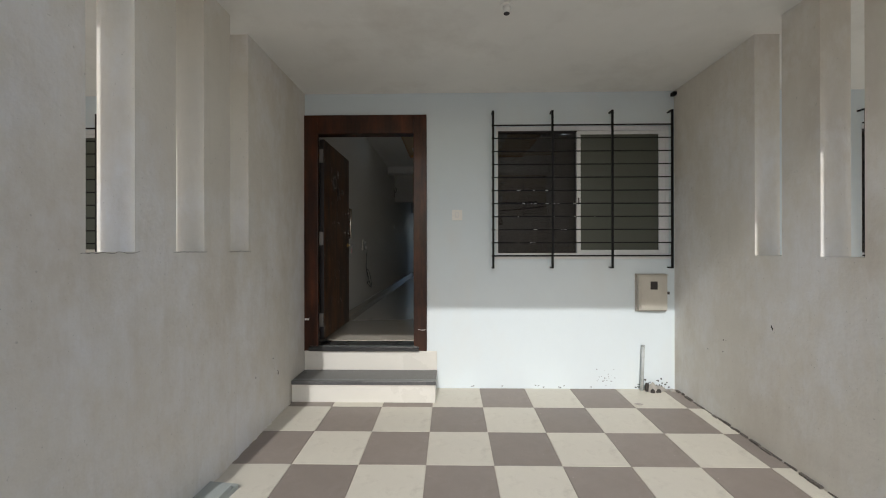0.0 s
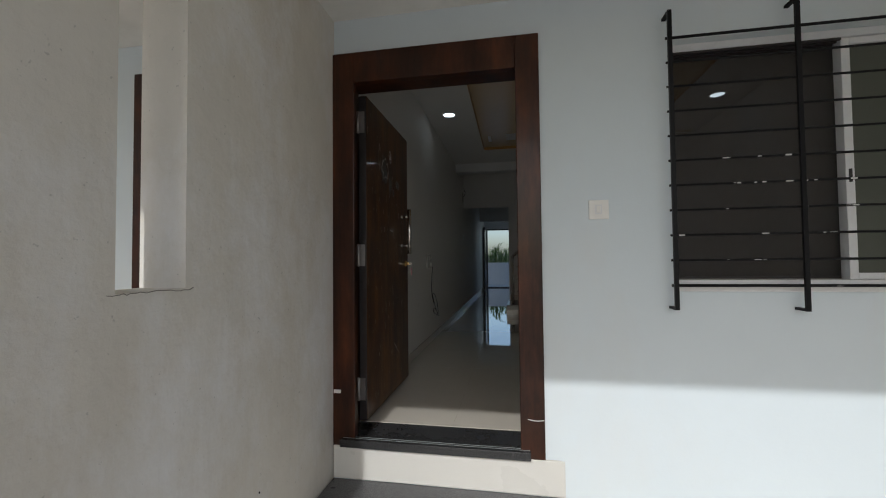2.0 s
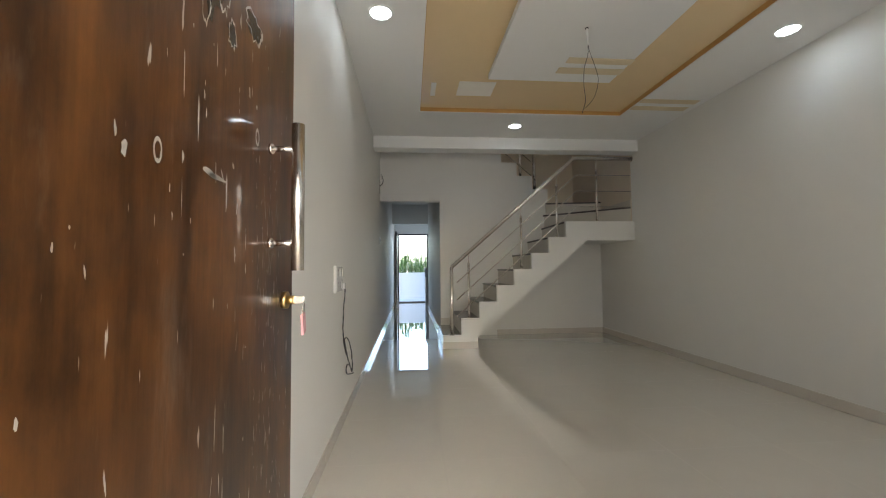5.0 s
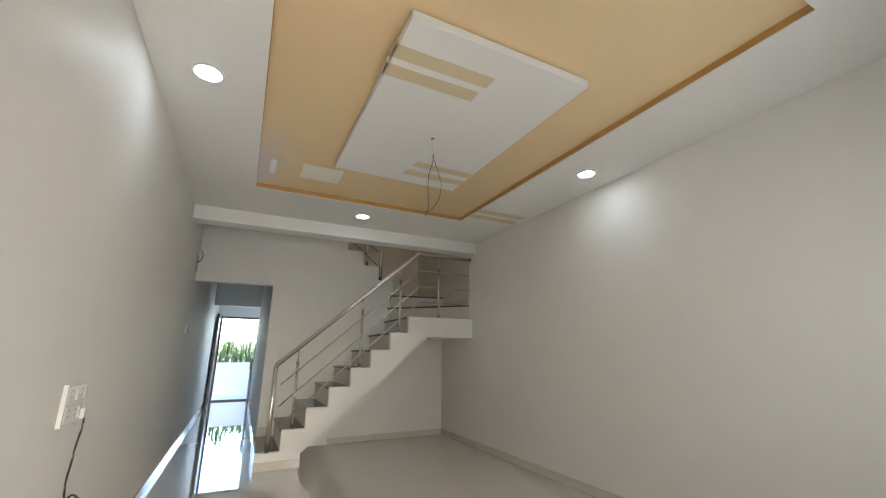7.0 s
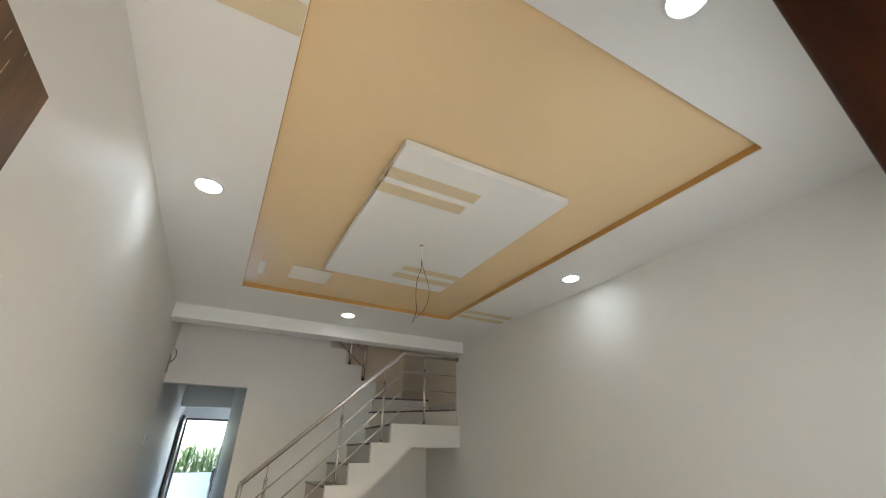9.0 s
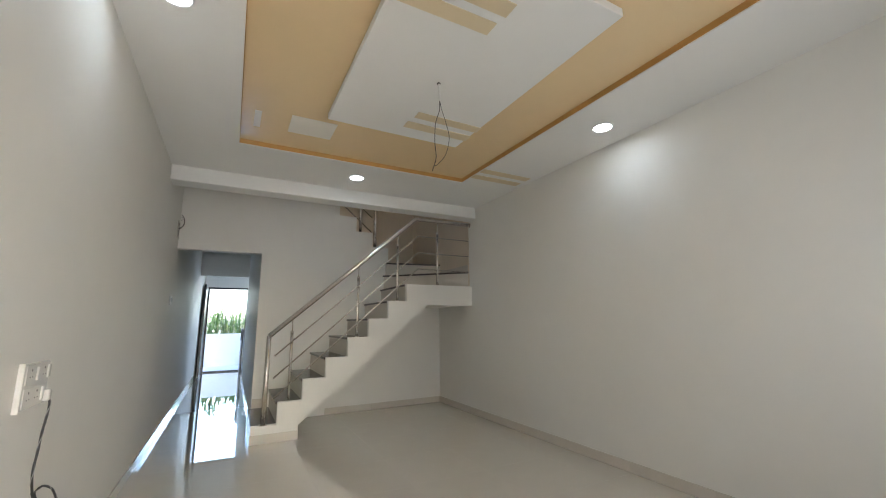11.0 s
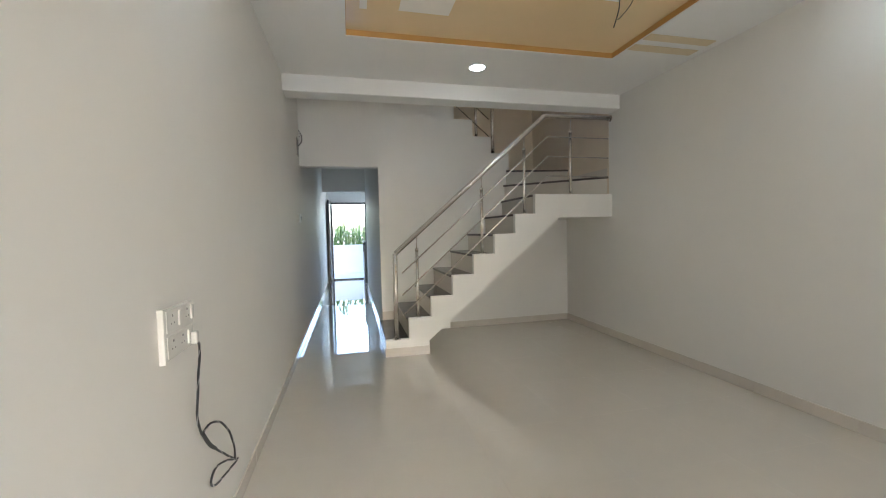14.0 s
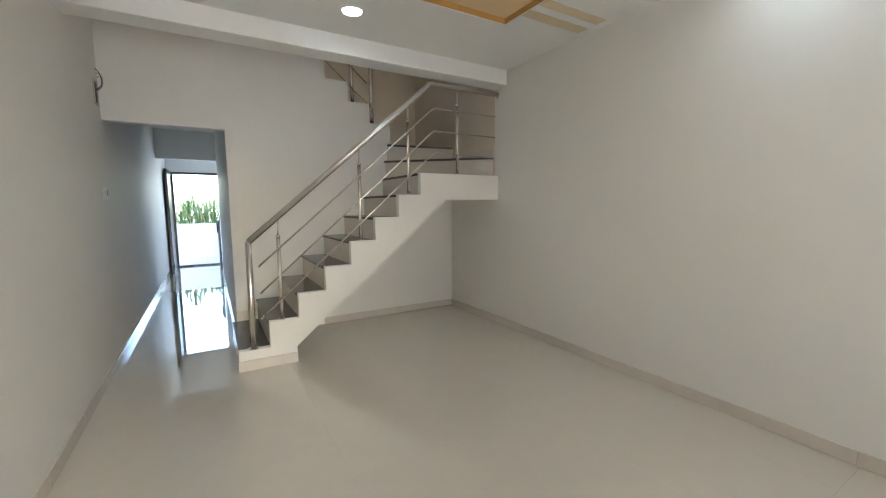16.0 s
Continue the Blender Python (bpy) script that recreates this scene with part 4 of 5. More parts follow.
def spots(name, label, places, seed, mat, plane_x=None, plane_y=None, side=1):
    r_ = random.Random(seed)
    bm = bmesh.new()
    for a0, z0, ra, rz in places:
        pts_ = [(a0 + ra * r_.uniform(0.5, 1.1) * math.cos(k * 0.9), z0 + rz * r_.uniform(0.5, 1.1) * math.sin(k * 0.9)) for k in range(7)]
        lo, hi = (plane_x, plane_x + 0.0015 * side) if plane_x is not None else (plane_y, plane_y + 0.0015 * side)
        q = prism(pts_, "x" if plane_x is not None else "y", min(lo, hi), max(lo, hi))
        tmp = bpy.data.meshes.new("spot")
        q.to_mesh(tmp)
        q.free()
        bm.from_mesh(tmp)
        bpy.data.meshes.remove(tmp)
    return tagged(part(name, bm, mat), label, "stain", "", "stuff")


rg = random.Random(77)
spots("dirt_spots", "splashed dirt spots at the foot of the front wall", [(rg.gauss(1.41, 0.035), abs(rg.gauss(0.06, 0.05)) + 0.036, rg.uniform(0.002, 0.006), rg.uniform(0.002, 0.005)) for k in range(26)]
      + [(rg.uniform(1.66, 1.98), rg.uniform(0.034, 0.11), rg.uniform(0.004, 0.014), rg.uniform(0.004, 0.012)) for k in range(22)]
      + [(rg.uniform(0.0, 1.3), rg.uniform(0.03, 0.05), rg.uniform(0.004, 0.012), 0.004) for k in range(12)], 78, M_GRIME_GAP, plane_y=YF, side=-1)
spots("dirt_spots", "few dark marks on the porch side wall", [(2.794, 0.771, 0.003, 0.004), (2.790, 0.763, 0.004, 0.012), (2.799, 0.780, 0.004, 0.012), (3.226, 0.60, 0.006, 0.005), (3.20, 0.602, 0.004, 0.004), (3.232, 0.512, 0.006, 0.005), (3.4, 0.49, 0.005, 0.004)], 79, M_GRIME_GAP, plane_x=PR, side=-1)
spots("dirt_spots", "few dark marks on the porch side wall", [(3.296, 0.326, 0.009, 0.012), (3.285, 0.345, 0.005, 0.006), (3.21, 0.458, 0.006, 0.006), (2.95, 0.40, 0.006, 0.006)], 80, M_GRIME_GAP, plane_x=PL, side=1)
tagged(part("tape_scrap", boxes((-1.255, -1.215, FY0 - 0.0015, FY0 - 0.0002, 0.628, 0.646)), M_WHITE), "scrap of white tape on the door jamb", "tape")
tagged(part("thread_scrap", tube(smooth_path([(-0.245, FY0 - 0.002, 0.548), (-0.21, FY0 - 0.003, 0.543), (-0.168, FY0 - 0.002, 0.546)]), 0.0018, 6), M_WHITE), "pale thread stuck across the door jamb", "thread")
# Dark lumps put the shade of the rubble's cavities into colour.
for i, (cx, cy, sx, sy, sz) in enumerate(((1.755, 3.80, 0.022, 0.02, 0.085), (1.835, 3.775, 0.03, 0.02, 0.028), (1.785, 3.765, 0.022, 0.018, 0.03))):
    o = lump("cement_lump", (cx, cy, fz(cy) + 0.002), sx, sy, sz, 90 + i, M_GRIME_GAP, "dark lump at the wall's foot, coloured for the rubble's shaded gaps", "rubble")
    o["group"] = "cement lumps by the pipe"

# ---- staircase ----
TREADS = [(-0.415 + 0.2245 * k if k else -0.42, 0.56 + RIS * k) for k in range(8)]
XW = 1.152                      # first winder riser
stair = thing("staircase", "white stairs with brown granite treads and cream risers", "staircase", kind="structure", at=(0.8, 9.1, ZF))
pts = [(-0.42, ZF), (-0.42, 0.56)]
xs = [-0.42, -0.195, 0.03, 0.252, 0.475, 0.70, 0.928, XW]
for k in range(7):
    pts += [(xs[k + 1], 0.56 + RIS * k), (xs[k + 1], 0.56 + RIS * (k + 1))]
pts += [(HR, 1.96), (HR, 1.716), (1.424, 1.716), (0.004, 0.53), (0.004, ZF)]
part("stringer", prism(pts, "y", YS, YS + 0.05), M_HALL, stair, "white painted stepped side of the flight")
soff = [(-0.40, ZF), (-0.40, 0.535)]
for k in range(7):
    soff += [(xs[k + 1] + 0.012, 0.535 + RIS * k), (xs[k + 1] + 0.012, 0.535 + RIS * (k + 1))]
soff += [(HR, 1.935), (HR, 1.718), (1.422, 1.718), (0.006, 0.532), (0.006, ZF)]
part("body", prism(soff, "y", YS + 0.05, YB), M_HALL, stair, "white painted concrete body and soffit")
for k in range(7):
    z = 0.56 + RIS * k
    part("tread", boxes((xs[k] - (0.012 if k else 0.0), xs[k + 1] + 0.006, YS + 0.051, YB - 0.001, z - 0.022, z), bevel=0.002), M_TREAD, stair)
for k in range(8):
    z = 0.56 + RIS * k
    zb = ZF if k == 0 else z - RIS
    part("riser", boxes((xs[k], xs[k] + 0.010, YS + 0.052, YB - 0.002, zb, z - 0.0225)), M_RISER, stair)
# winders at the turn
piv = (1.17, 9.54)


def slab(outline2, z, nm="tread", mat=None, low=0.022):
    return part(nm, prism(outline2, "z", z - low, z), mat or M_TREAD, stair)


slab([(XW - 0.012, YS + 0.051), (HR - 0.001, YS + 0.051), (HR - 0.001, 9.10), (XW - 0.012, 9.549)], 1.96)
R9 = (HR - 0.001, 8.685)
slab([piv, R9, (HR - 0.001, 9.85), (1.24, 9.72)], 2.16)
part("riser", prism([(piv[0] + 0.01, piv[1] + 0.02), (R9[0], R9[1] + 0.02), (R9[0], R9[1] + 0.034), (piv[0] + 0.02, piv[1] + 0.03)], "z", 1.96, 2.138), M_RISER, stair)
slab([(1.254, 9.64), (HR - 0.001, 9.50), (HR - 0.001, 10.518), (1.254, 10.518)], 2.36)
part("riser", prism([(1.262, 9.653), (HR - 0.002, 9.516), (HR - 0.002, 9.53), (1.262, 9.667)], "z", 2.16, 2.338), M_RISER, stair)
part("skirting", boxes((HR - 0.010, HR - 0.001, 8.70, 9.49, 2.161, 2.25)), M_RISER, stair)
part("landing_body", prism([(1.262, 9.66), (HR - 0.003, 9.66), (HR - 0.003, 10.515), (1.262, 10.515)], "z", 1.95, 2.16), M_HALL, stair)
# upper flight behind the spine wall
ux, uz = 1.252, 2.556
while uz < 4.2:
    part("tread", boxes((ux - 0.245, ux + 0.012, YB + 0.112, 10.518, uz - 0.022, uz), bevel=0.002), M_TREAD, stair)
    part("riser", boxes((ux - 0.012, ux - 0.001, YB + 0.113, 10.517, uz - RIS, uz - 0.0225)), M_RISER, stair)
    ux -= 0.2345
    uz += RIS
part("upper_soffit", prism([(1.24, 2.10), (1.24, 2.33), (ux, uz - 0.05), (ux, uz - 0.28)], "y", YB + 0.114, 10.516), M_HALL, stair)
part("base_skirting", boxes((-0.428, 0.006, YS - 0.009, YS - 0.0005, ZF + 0.001, ZF + 0.082), bevel=0.001), M_SKIRT, stair, "cream skirting tile on the first riser")
part("skirting", boxes((-0.375, -0.21, YB - 0.010, YB - 0.001, 0.562, 0.66)), M_RISER, stair)
fix_children(stair)

# ---- stair railing ----
YR = 8.668


def on_rail(x, z, y):
    """A point of the railing's plane, given as it lies in the plane y = 8.58."""
    k = (y - 4.65) / 3.93
    return (-0.69 + (x + 0.69) * k, y, 1.614 + (z - 1.614) * k)


rail = thing("stair_railing", "brushed stainless steel stair railing with three thin rails", "railing", at=(-0.325, YR, 0.56))
YH = YR - 0.012
NT, KT, ET = on_rail(-0.316, 1.397, YH), on_rail(1.238, 2.749, YH), on_rail(2.004, 2.756, YH)
part("handrail", tube([NT, KT, ET], 0.0235, 16), M_STEEL, rail, "round stainless steel handrail")
bm = tube([(NT[0] - 0.006, YH, 0.562), NT], 0.0225, 16)
tube_in(bm, [(NT[0] - 0.006, YH, 0.5605), (NT[0] - 0.006, YH, 0.568)], 0.040, 20)
part("newel_post", bm, M_STEEL, rail, "thick round newel post with floor flange")
part("wall_flange", tube([ET, (ET[0] + 0.006, ET[1], ET[2])], 0.036, 18), M_STEEL, rail)
part("end_cap", ball_in(bmesh.new(), (min(ET[0] + 0.012, 2.04), YH, ET[2] - 0.012), 0.018), M_STEEL, rail)
for bx, z0 in ((-0.108, 0.762), (0.552, 1.362), (1.012, 1.762), (1.533, 1.962)):
    bx = on_rail(bx, 1.6, YR)[0]
    z1 = NT[2] + (KT[2] - NT[2]) * (bx - NT[0]) / (KT[0] - NT[0]) if bx < KT[0] else KT[2]
    h = (z1 - z0) * 0.80
    post = part("baluster", tube([(bx, YR, z0), (bx, YR, z0 + h)], 0.0155, 14), M_STEEL, rail)
    part("collar", tube([(bx, YR, z0 + h), (bx, YR, z0 + h + 0.022)], 0.0175, 14), M_STEEL, post)
    part("pin", tube([(bx, YR, z0 + h + 0.022), (bx, YH, z1 - 0.01)], 0.0055, 8), M_STEEL, post)
    part("flange", tube([(bx, YR, z0 - 0.001), (bx, YR, z0 + 0.006)], 0.028, 16), M_STEEL, post)
YT = YR - 0.021
for za, zb, ze in ((1.213, 2.541, 2.541), (1.004, 2.340, 2.337), (0.806, 2.144, 2.135)):
    pa, pb, pc = on_rail(-0.25, za, YT), on_rail(1.274, zb, YT), on_rail(1.98, ze, YT)
    bm = tube([pa, pb, pc], 0.0068, 10)
    ball_in(bm, pa, 0.0095, 8)
    ball_in(bm, pc, 0.0095, 8)
    part("thin_rail", bm, M_STEEL, rail)
fix_children(rail)

up = thing("upper_stair_railing", "stainless steel railing of the upper flight", "railing", at=(1.1, 9.72, 2.556))
part("newel_post", tube([(1.105, 9.72, 2.556), (1.105, 9.72, 3.42)], 0.0225, 14), M_STEEL, up)
part("baluster", tube([(0.885, 9.72, 2.756), (0.885, 9.72, 3.55)], 0.0185, 14), M_STEEL, up)
part("baluster", tube([(0.18, 9.72, 3.356), (0.18, 9.72, 4.15)], 0.0185, 14), M_STEEL, up)
part("handrail", tube([(1.105, 9.72, 3.42), (-0.6, 9.72, 3.42 + 1.705 * 0.853)], 0.0235, 14), M_STEEL, up)
for za in (2.80, 3.02, 3.22):
    bm = tube([(1.045, 9.70, za), (-0.6, 9.70, za + 1.645 * 0.853)], 0.0068, 8)
    ball_in(bm, (1.047, 9.70, za), 0.0095, 8)
    part("thin_rail", bm, M_STEEL, up)
fix_children(up)

# ---- ceiling panel, strips, lights and wire ----
PX0, PX1, PY0, PY1 = -0.152, 0.905, 5.36, 7.0
PZ = 2.962
panel = thing("ceiling_panel", "white gypsum panel hung in the tan ceiling tray", "ceiling panel", kind="structure", at=(0.39, 6.16, 3.06))
part("board", boxes((PX0, PX1, PY0, PY1, PZ, PZ + 0.045), bevel=0.003), M_CEIL, panel)
part("backing", boxes((PX0 + 0.05, PX1 - 0.05, PY0 + 0.05, PY1 - 0.05, PZ + 0.045, TZ + 0.001)), M_CEIL, panel)
for ya, yb, xa, xb in ((5.535, 5.625, PX0 - 0.012, 0.40), (5.675, 5.765, PX0 - 0.014, 0.385), (6.61, 6.69, 0.39, PX1 + 0.006), (6.76, 6.85, 0.37, PX1 + 0.006)):
    bm = boxes((xa, xb, ya, yb, PZ - 0.006, PZ - 0.0005), bevel=0.002)
    if xa < PX0:
        box_in(bm, xa, PX0 - 0.001, ya, yb, PZ - 0.006, 3.0, bevel=0.002)
    part("tan_strip", bm, M_STRIP, panel, "tan painted raised strip")
fix_children(panel)
for ya, yb, xa, xb in ((7.315, 7.40, TX1 + 0.004, 1.985), (7.475, 7.565, TX1 + 0.004, 1.985), (4.905, 5.035, -1.08, TX0 - 0.004), (4.70, 4.83, -1.08, TX0 - 0.004)):
    tagged(part("ceiling_strip", boxes((xa, xb, ya, yb, CEIL - 0.006, CEIL - 0.0004), bevel=0.002), M_STRIP), "tan painted strip on the white ceiling border", "ceiling strip", "tan ceiling strips")
for xa, xb, ya, yb in ((-0.375, -0.045, 7.16, 7.44), (-0.62, -0.575, 7.20, 7.46)):
    tagged(part("ceiling_patch", boxes((xa, xb, ya, yb, TZ - 0.005, TZ - 0.0005), bevel=0.0015), M_SPLASH), "pale painted patch on the tan ceiling tray", "ceiling patch", "pale ceiling patches")


def downlight(lx, ly):
    d = thing("downlight", "round recessed LED downlight, switched on", "downlight", "hall downlights", at=(lx, ly, CEIL))
    bm = bmesh.new()
    n = 32
    prof = [(0.078, 0.0), (0.078, -0.006), (0.068, -0.009), (0.062, -0.004)]
    rings = [[bm.verts.new((lx + r * math.cos(a), ly + r * math.sin(a), CEIL + h)) for a in (2 * math.pi * k / n for k in range(n))] for r, h in prof]
    for a, b_ in zip(rings, rings[1:]):
        for k in range(n):
            bm.faces.new((a[k], a[(k + 1) % n], b_[(k + 1) % n], b_[k]))
    part("trim_ring", bm, M_WHITE, d)
    part("diffuser", tube([(lx, ly, CEIL - 0.0025), (lx, ly, CEIL - 0.005)], 0.0625, 32), M_LAMP, d, "glowing white diffuser")
    return fix_children(d)


for lx, ly in DOWNLIGHTS:
    downlight(lx, ly)

cw = thing("ceiling_wire", "bare pair of fan wires hanging from the ceiling panel", "wire", at=(0.36, 6.25, PZ))
part("sleeve", tube([(0.36, 6.25, PZ), (0.364, 6.25, 2.845)], 0.0065, 10), M_WHITE, cw, "white plastic sleeve")
part("hook_box", tube([(0.36, 6.25, PZ), (0.36, 6.25, PZ - 0.006)], 0.011, 12), M_DARK, cw)
part("wire", tube(smooth_path([(0.364, 6.25, 2.85), (0.362, 6.25, 2.78), (0.33, 6.24, 2.68), (0.325, 6.24, 2.56), (0.335, 6.245, 2.47), (0.312, 6.25, 2.385)]), 0.0022, 6), M_CABLE, cw)
part("wire", tube(smooth_path([(0.366, 6.25, 2.85), (0.375, 6.25, 2.80), (0.41, 6.25, 2.70), (0.428, 6.25, 2.61), (0.40, 6.25, 2.50), (0.345, 6.25, 2.43), (0.33, 6.25, 2.42)]), 0.0018, 6), M_CABLE, cw)
fix_children(cw)

# ---- west hall wall: socket board, cable, junction box, switch ----
sb = thing("socket_board", "white plastic switch and socket board on the hall wall", "socket board", at=(HL, 6.2, 1.32))
part("plate", boxes((HL, HL + 0.014, 6.095, 6.302, 1.248, 1.395), bevel=0.004), M_SOCKET, sb)
part("edge_strip", boxes((HL, HL + 0.016, 6.088, 6.095, 1.244, 1.400), bevel=0.002), M_SOCKET, sb)
for zc in (1.36, 1.287):
    part("module_frame", boxes((HL + 0.014, HL + 0.0165, 6.108, 6.292, zc - 0.031, zc + 0.031), bevel=0.001), M_SOCKET, sb)
for yc, zc in ((6.145, 1.36), (6.25, 1.36), (6.145, 1.287), (6.21, 1.287)):
    bm = bmesh.new()
    for dy, dz, r in ((0, 0.014, 0.0042), (-0.010, -0.008, 0.0028), (0.010, -0.008, 0.0028)):
        tube_in(bm, [(HL + 0.0162, yc + dy, zc + dz), (HL + 0.0172, yc + dy, zc + dz)], r, 8)
    part("socket_hole", bm, M_HOLE, sb)
for yc, zc in ((6.19, 1.36), (6.283, 1.36), (6.25, 1.287)):
    part("rocker", boxes((HL + 0.0165, HL + 0.022, yc - 0.009, yc + 0.009, zc - 0.022, zc + 0.022), bevel=0.002), M_SOCKET, sb)
part("plug", boxes((HL + 0.0165, HL + 0.036, 6.262, 6.288, 1.256, 1.296), bevel=0.005), M_SOCKET, sb, "white plug with cable")
fix_children(sb)
cb = thing("cable", "black twisted flex hanging in loops from the socket board", "cable", at=(HL, 6.35, 0.95))
CX = HL + 0.022
main = [(HL + 0.033, 6.276, 1.262), (CX + 0.008, 6.300, 1.235), (CX, 6.305, 1.16), (CX, 6.285, 1.08), (CX, 6.275, 1.0), (CX, 6.315, 0.93), (CX, 6.420, 0.83), (CX, 6.530, 0.745), (CX, 6.635, 0.668)]
LOOPS = [("flex", main),
         ("loop", [(CX, 6.305, 0.94), (CX + 0.006, 6.370, 0.945), (CX + 0.008, 6.470, 0.90), (CX + 0.008, 6.570, 0.81), (CX + 0.006, 6.625, 0.72), (CX + 0.004, 6.635, 0.665)]),
         ("loop", [(CX + 0.004, 6.635, 0.665), (CX + 0.008, 6.500, 0.735), (CX + 0.01, 6.380, 0.775), (CX + 0.01, 6.335, 0.755), (CX + 0.01, 6.370, 0.72), (CX + 0.008, 6.500, 0.685), (CX + 0.006, 6.630, 0.655), (CX + 0.006, 6.670, 0.65)])]
for nm, run in LOOPS:
    strand = part(nm, twisted(run, 0.0038, 0.11, 0.0, 0.0007), M_CABLE, cb, "black strand of the twisted flex")
    part("strand", twisted(run, 0.0013, 0.11, math.pi, 0.0034), M_CABLE_PALE, strand, "pale strand of the twisted flex")
part("tape", tube(smooth_path([(CX, 6.305, 0.945), (CX, 6.370, 0.87), (CX, 6.420, 0.83)]), 0.0066, 8), M_CABLE, cb, "black tape round the splice")
fix_children(cb)

jb = thing("junction_box", "open junction box with loose wires high on the wall", "junction box", at=(HL, 9.42, 2.55))
# Flat dark plate whose colour stands for the box's shaded inside.
part("recess_shade", boxes((HL, HL + 0.004, 9.37, 9.47, 2.46, 2.63)), M_DARK, jb)
part("rim", boxes((HL, HL + 0.01, 9.36, 9.372, 2.45, 2.64), (HL, HL + 0.01, 9.468, 9.48, 2.45, 2.64), (HL, HL + 0.01, 9.372, 9.468, 2.45, 2.462), (HL, HL + 0.01, 9.372, 9.468, 2.628, 2.64)), M_METER, jb)
for k in range(3):
    part("wire", tube(smooth_path([(HL + 0.004, 9.40 + 0.02 * k, 2.55), (HL + 0.05, 9.39 + 0.015 * k, 2.60), (HL + 0.055, 9.34 + 0.02 * k, 2.66), (HL + 0.03, 9.32 + 0.02 * k, 2.70 - 0.03 * k)]), 0.003, 6), M_CEMENT if k else M_CABLE, jb)
fix_children(jb)
sw = thing("wall_switch", "small white wall switch near the corridor", "switch", at=(HL, 9.40, 1.77))
part("plate", boxes((HL, HL + 0.012, 9.34, 9.45, 1.725, 1.82), bevel=0.003), M_WHITE, sw)
part("rocker", boxes((HL + 0.012, HL + 0.02, 9.37, 9.395, 1.755, 1.795), bevel=0.002), M_UPVC, sw)
part("rocker", boxes((HL + 0.012, HL + 0.02, 9.40, 9.425, 1.755, 1.795), bevel=0.002), M_DARK, sw)
fix_children(sw)

# ---- back door ----
bd = thing("door_2", "open black metal back door with a dark frame", "door", kind="structure", at=(-0.74, 15.35, ZF))
part("frame", boxes((-1.19, -1.145, 15.285, 15.40, ZF, 2.385), (-0.335, -0.29, 15.285, 15.40, ZF, 2.385), (-1.145, -0.335, 15.285, 15.40, 2.345, 2.385), bevel=0.003), M_BLACK, bd)
part("sill", boxes((-1.145, -0.335, 15.285, 15.40, ZF - 0.002, 0.43), bevel=0.003), M_BLACK, bd)
lf = part("leaf", boxes((-1.215, -1.18, 14.33, 15.27, 0.412, 2.375), bevel=0.003), M_BLACK, bd, "black door leaf folded back along the wall")
part("stile", boxes((-1.18, -1.172, 14.33, 14.39, 0.412, 2.375), (-1.18, -1.172, 15.21, 15.27, 0.412, 2.375), (-1.18, -1.172, 14.39, 15.21, 0.412, 0.50), (-1.18, -1.172, 14.39, 15.21, 2.29, 2.375)), M_BLACK, lf)
part("bolt", tube([(-1.165, 14.40, 0.47), (-1.165, 14.40, 0.60)], 0.012, 8), M_STEEL, lf, "steel tower bolt")
part("lower_leaf", boxes((-0.405, -0.37, 14.36, 15.27, 0.412, 1.40), bevel=0.004), M_BLACK, bd, "half-height black leaf folded back")
part("handle", tube([(-0.418, 14.45, 1.15), (-0.418, 14.45, 1.36)], 0.012, 8), M_BLACK, bd)
fix_children(bd)

# ---- skirting tiles ----


def skirting(name, axis, a0, a1, face, sign, label):
    s = thing(name, label, "skirting", kind="structure")
    a = a0
    L = 0.6
    while a < a1 - 0.01:
        b_ = min(a + L, a1)
        f0, f1 = (face, face + 0.009 * sign) if sign > 0 else (face + 0.009 * sign, face)
        spec = (f0, f1, a + 0.0008, b_ - 0.0008, ZF + 0.001, ZF + 0.075) if axis == "y" else (a + 0.0008, b_ - 0.0008, f0, f1, ZF + 0.001, ZF + 0.075)
        part("tile", boxes(spec, bevel=0.0012), M_SKIRT, s)
        a = b_
    return s


skirting("baseboard_west", "y", 4.06, 14.3, HL, 1, "glossy cream skirting tiles along the hall wall")
skirting("baseboard_east", "y", 4.06, YB, HR, -1, "glossy cream skirting tiles along the hall wall")
skirting("baseboard_stair", "x", 0.45, HR - 0.01, YB, -1, "glossy cream skirting tiles under the stairs")
skirting("baseboard_corridor", "y", YB + 0.12, 13.44, -0.38, -1, "glossy cream skirting tiles along the corridor")
skirting("baseboard_north", "x", DX1 + 0.01, HR - 0.01, YI, 1, "glossy cream skirting tiles below the window")

# ---- floor tiles ----


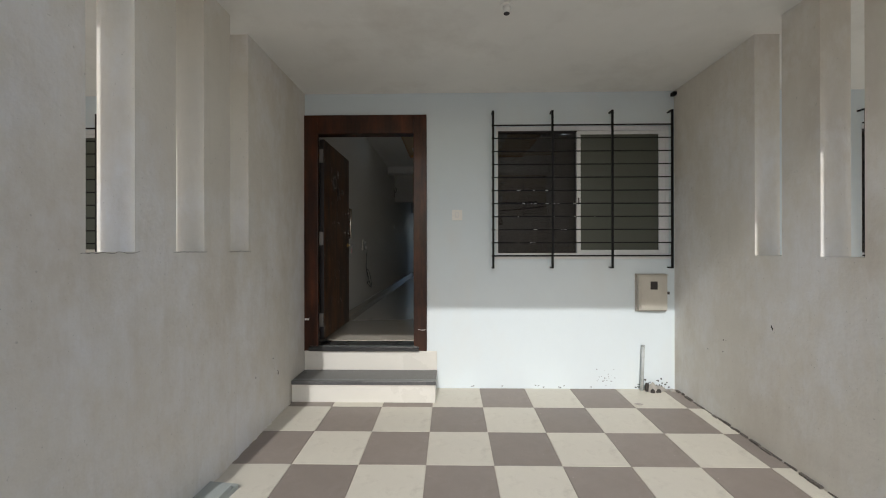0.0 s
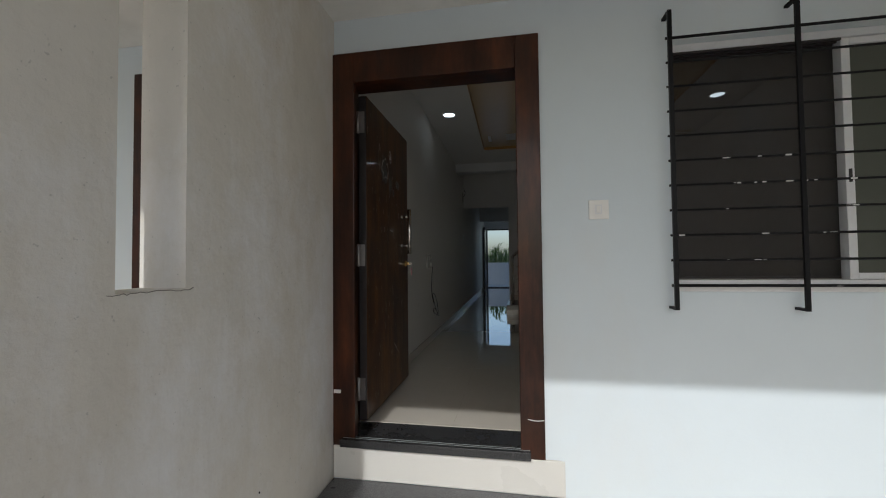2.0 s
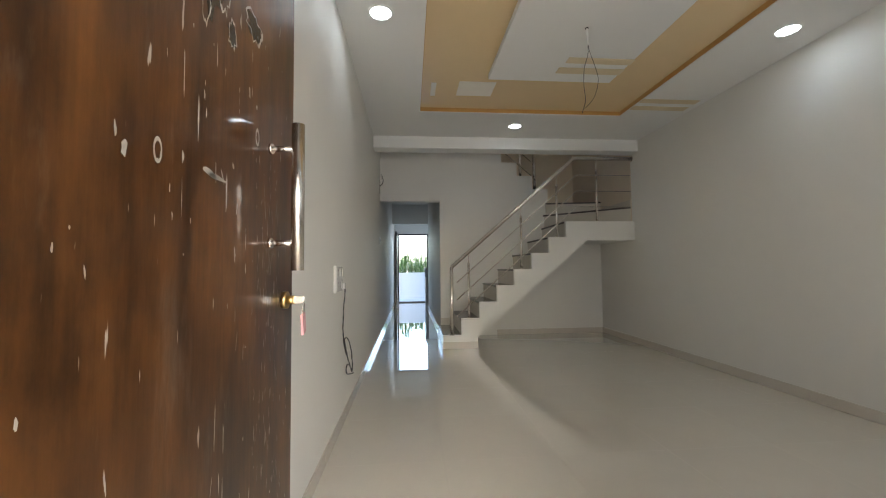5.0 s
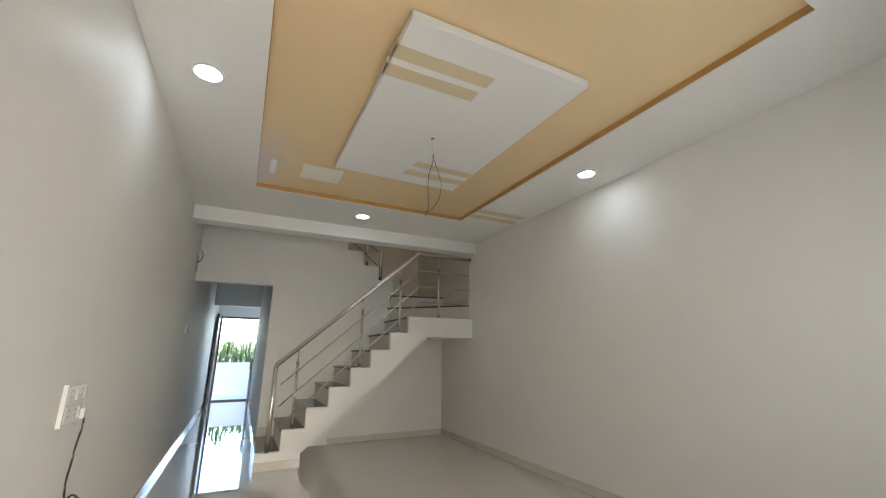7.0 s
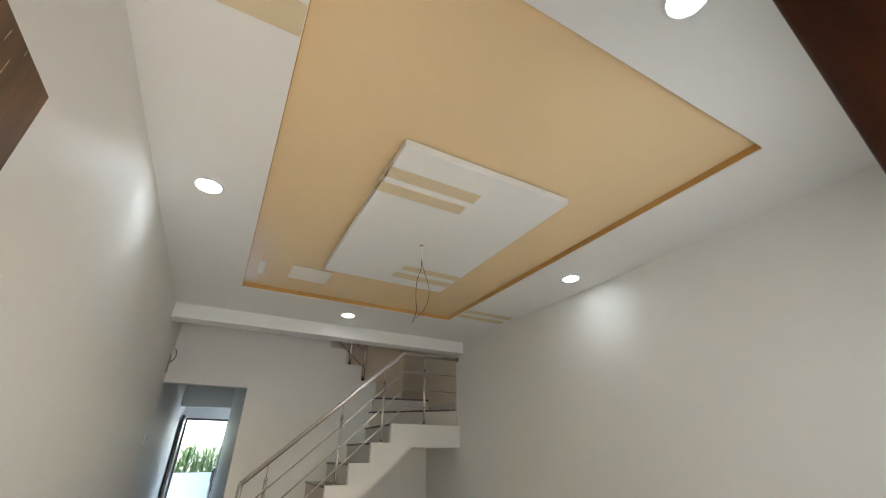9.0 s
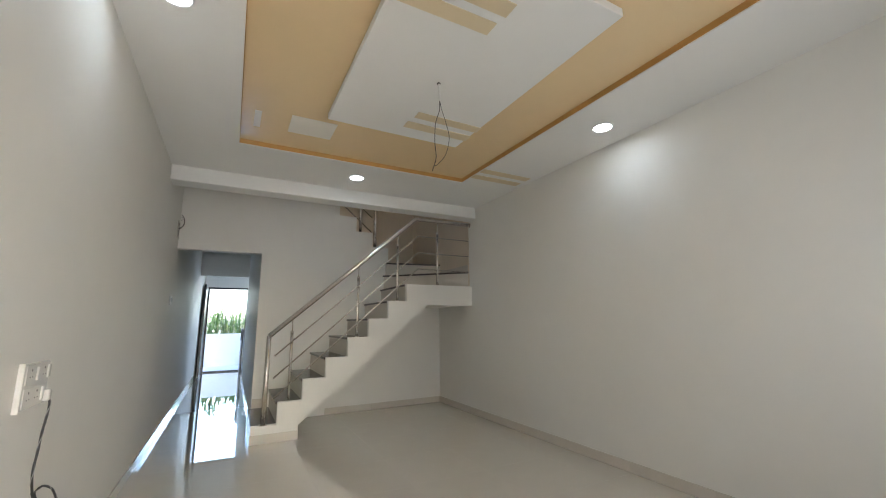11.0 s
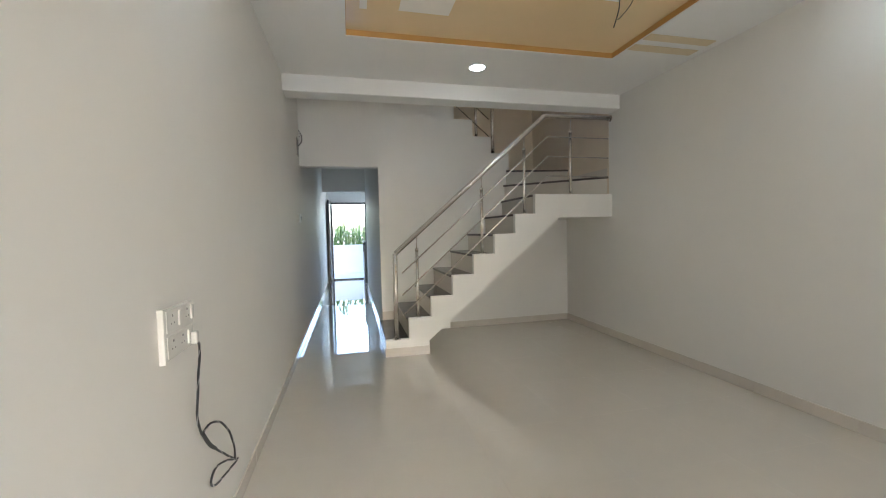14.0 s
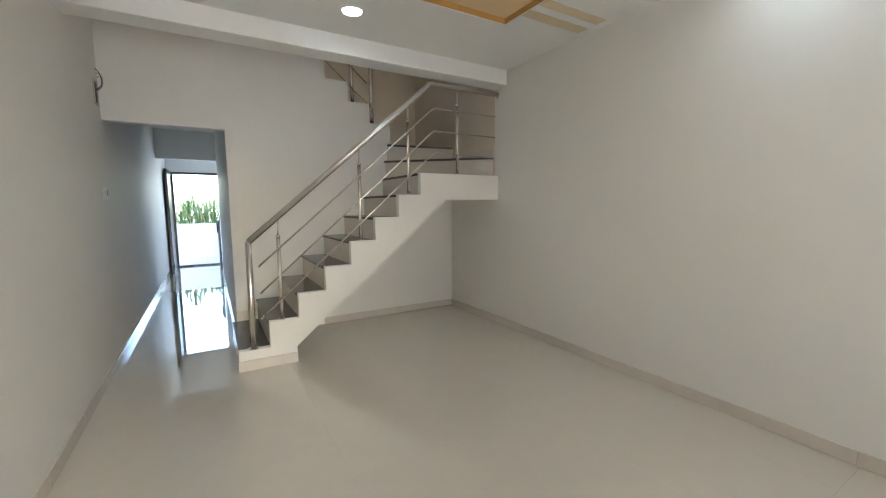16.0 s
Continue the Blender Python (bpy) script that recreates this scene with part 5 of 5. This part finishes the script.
def tiles(parent, x0, x1, y0, y1, ox, oy, size, joint, thick, z, pick, h=0.0012):
    cache = {}
    i0, i1 = math.floor((x0 - ox) / size), math.ceil((x1 - ox) / size)
    j0, j1 = math.floor((y0 - oy) / size), math.ceil((y1 - oy) / size)
    for i in range(i0, i1):
        for j in range(j0, j1):
            xa, xb = max(x0, ox + i * size), min(x1, ox + (i + 1) * size)
            ya, yb = max(y0, oy + j * size), min(y1, oy + (j + 1) * size)
            if xb - xa < 0.01 or yb - ya < 0.01:
                continue
            mat = pick(i, j)
            key = (round(xb - xa, 4), round(yb - ya, 4), mat.name)
            if key not in cache:
                w, d = (xb - xa - joint) / 2, (yb - ya - joint) / 2
                vs = [(-w, -d, -thick), (w, -d, -thick), (w, d, -thick), (-w, d, -thick), (-w, -d, -h), (w, -d, -h), (w, d, -h), (-w, d, -h),
                      (-w + h, -d + h, 0), (w - h, -d + h, 0), (w - h, d - h, 0), (-w + h, d - h, 0)]
                fs = [(8, 9, 10, 11)] + [(a, (a + 1) % 4, 4 + (a + 1) % 4, 4 + a) for a in range(4)] + [(4 + a, 4 + (a + 1) % 4, 8 + (a + 1) % 4, 8 + a) for a in range(4)]
                me_ = bpy.data.meshes.new("tile")
                me_.from_pydata(vs, [], fs)
                me_.materials.append(mat)
                cache[key] = me_
            o = new("tile", cache[key])
            o.parent = parent
            o.location = ((xa + xb) / 2, (ya + yb) / 2, z)


fp = thing("floor_porch", "checkered cream and brown porch floor tiles", "floor", kind="structure", at=(0, 0, fz(0)))
fp.rotation_euler = (math.atan(SLOPE), 0, 0)
tiles(fp, PL, PR, 0.25, YF, -0.1, 3.055, 0.4, 0.003, 0.012, 0.0, lambda i, j: M_TILE_D if (i + j) % 2 == 0 else M_TILE_L)
fh = thing("floor_hall", "polished cream vitrified floor tiles, mirror-like", "floor", kind="structure")
tiles(fh, HL, HR, 4.046, YB, -1.25, 4.046, 0.6, 0.0004, 0.006, ZF, lambda i, j: M_TILE_H, 0.0002)
fc = thing("floor_corridor", "polished cream vitrified corridor floor tiles", "floor", kind="structure")
tiles(fc, HL, -0.26, YB, 15.285, -1.25, 4.046, 0.6, 0.0004, 0.006, ZF, lambda i, j: M_TILE_H, 0.0002)
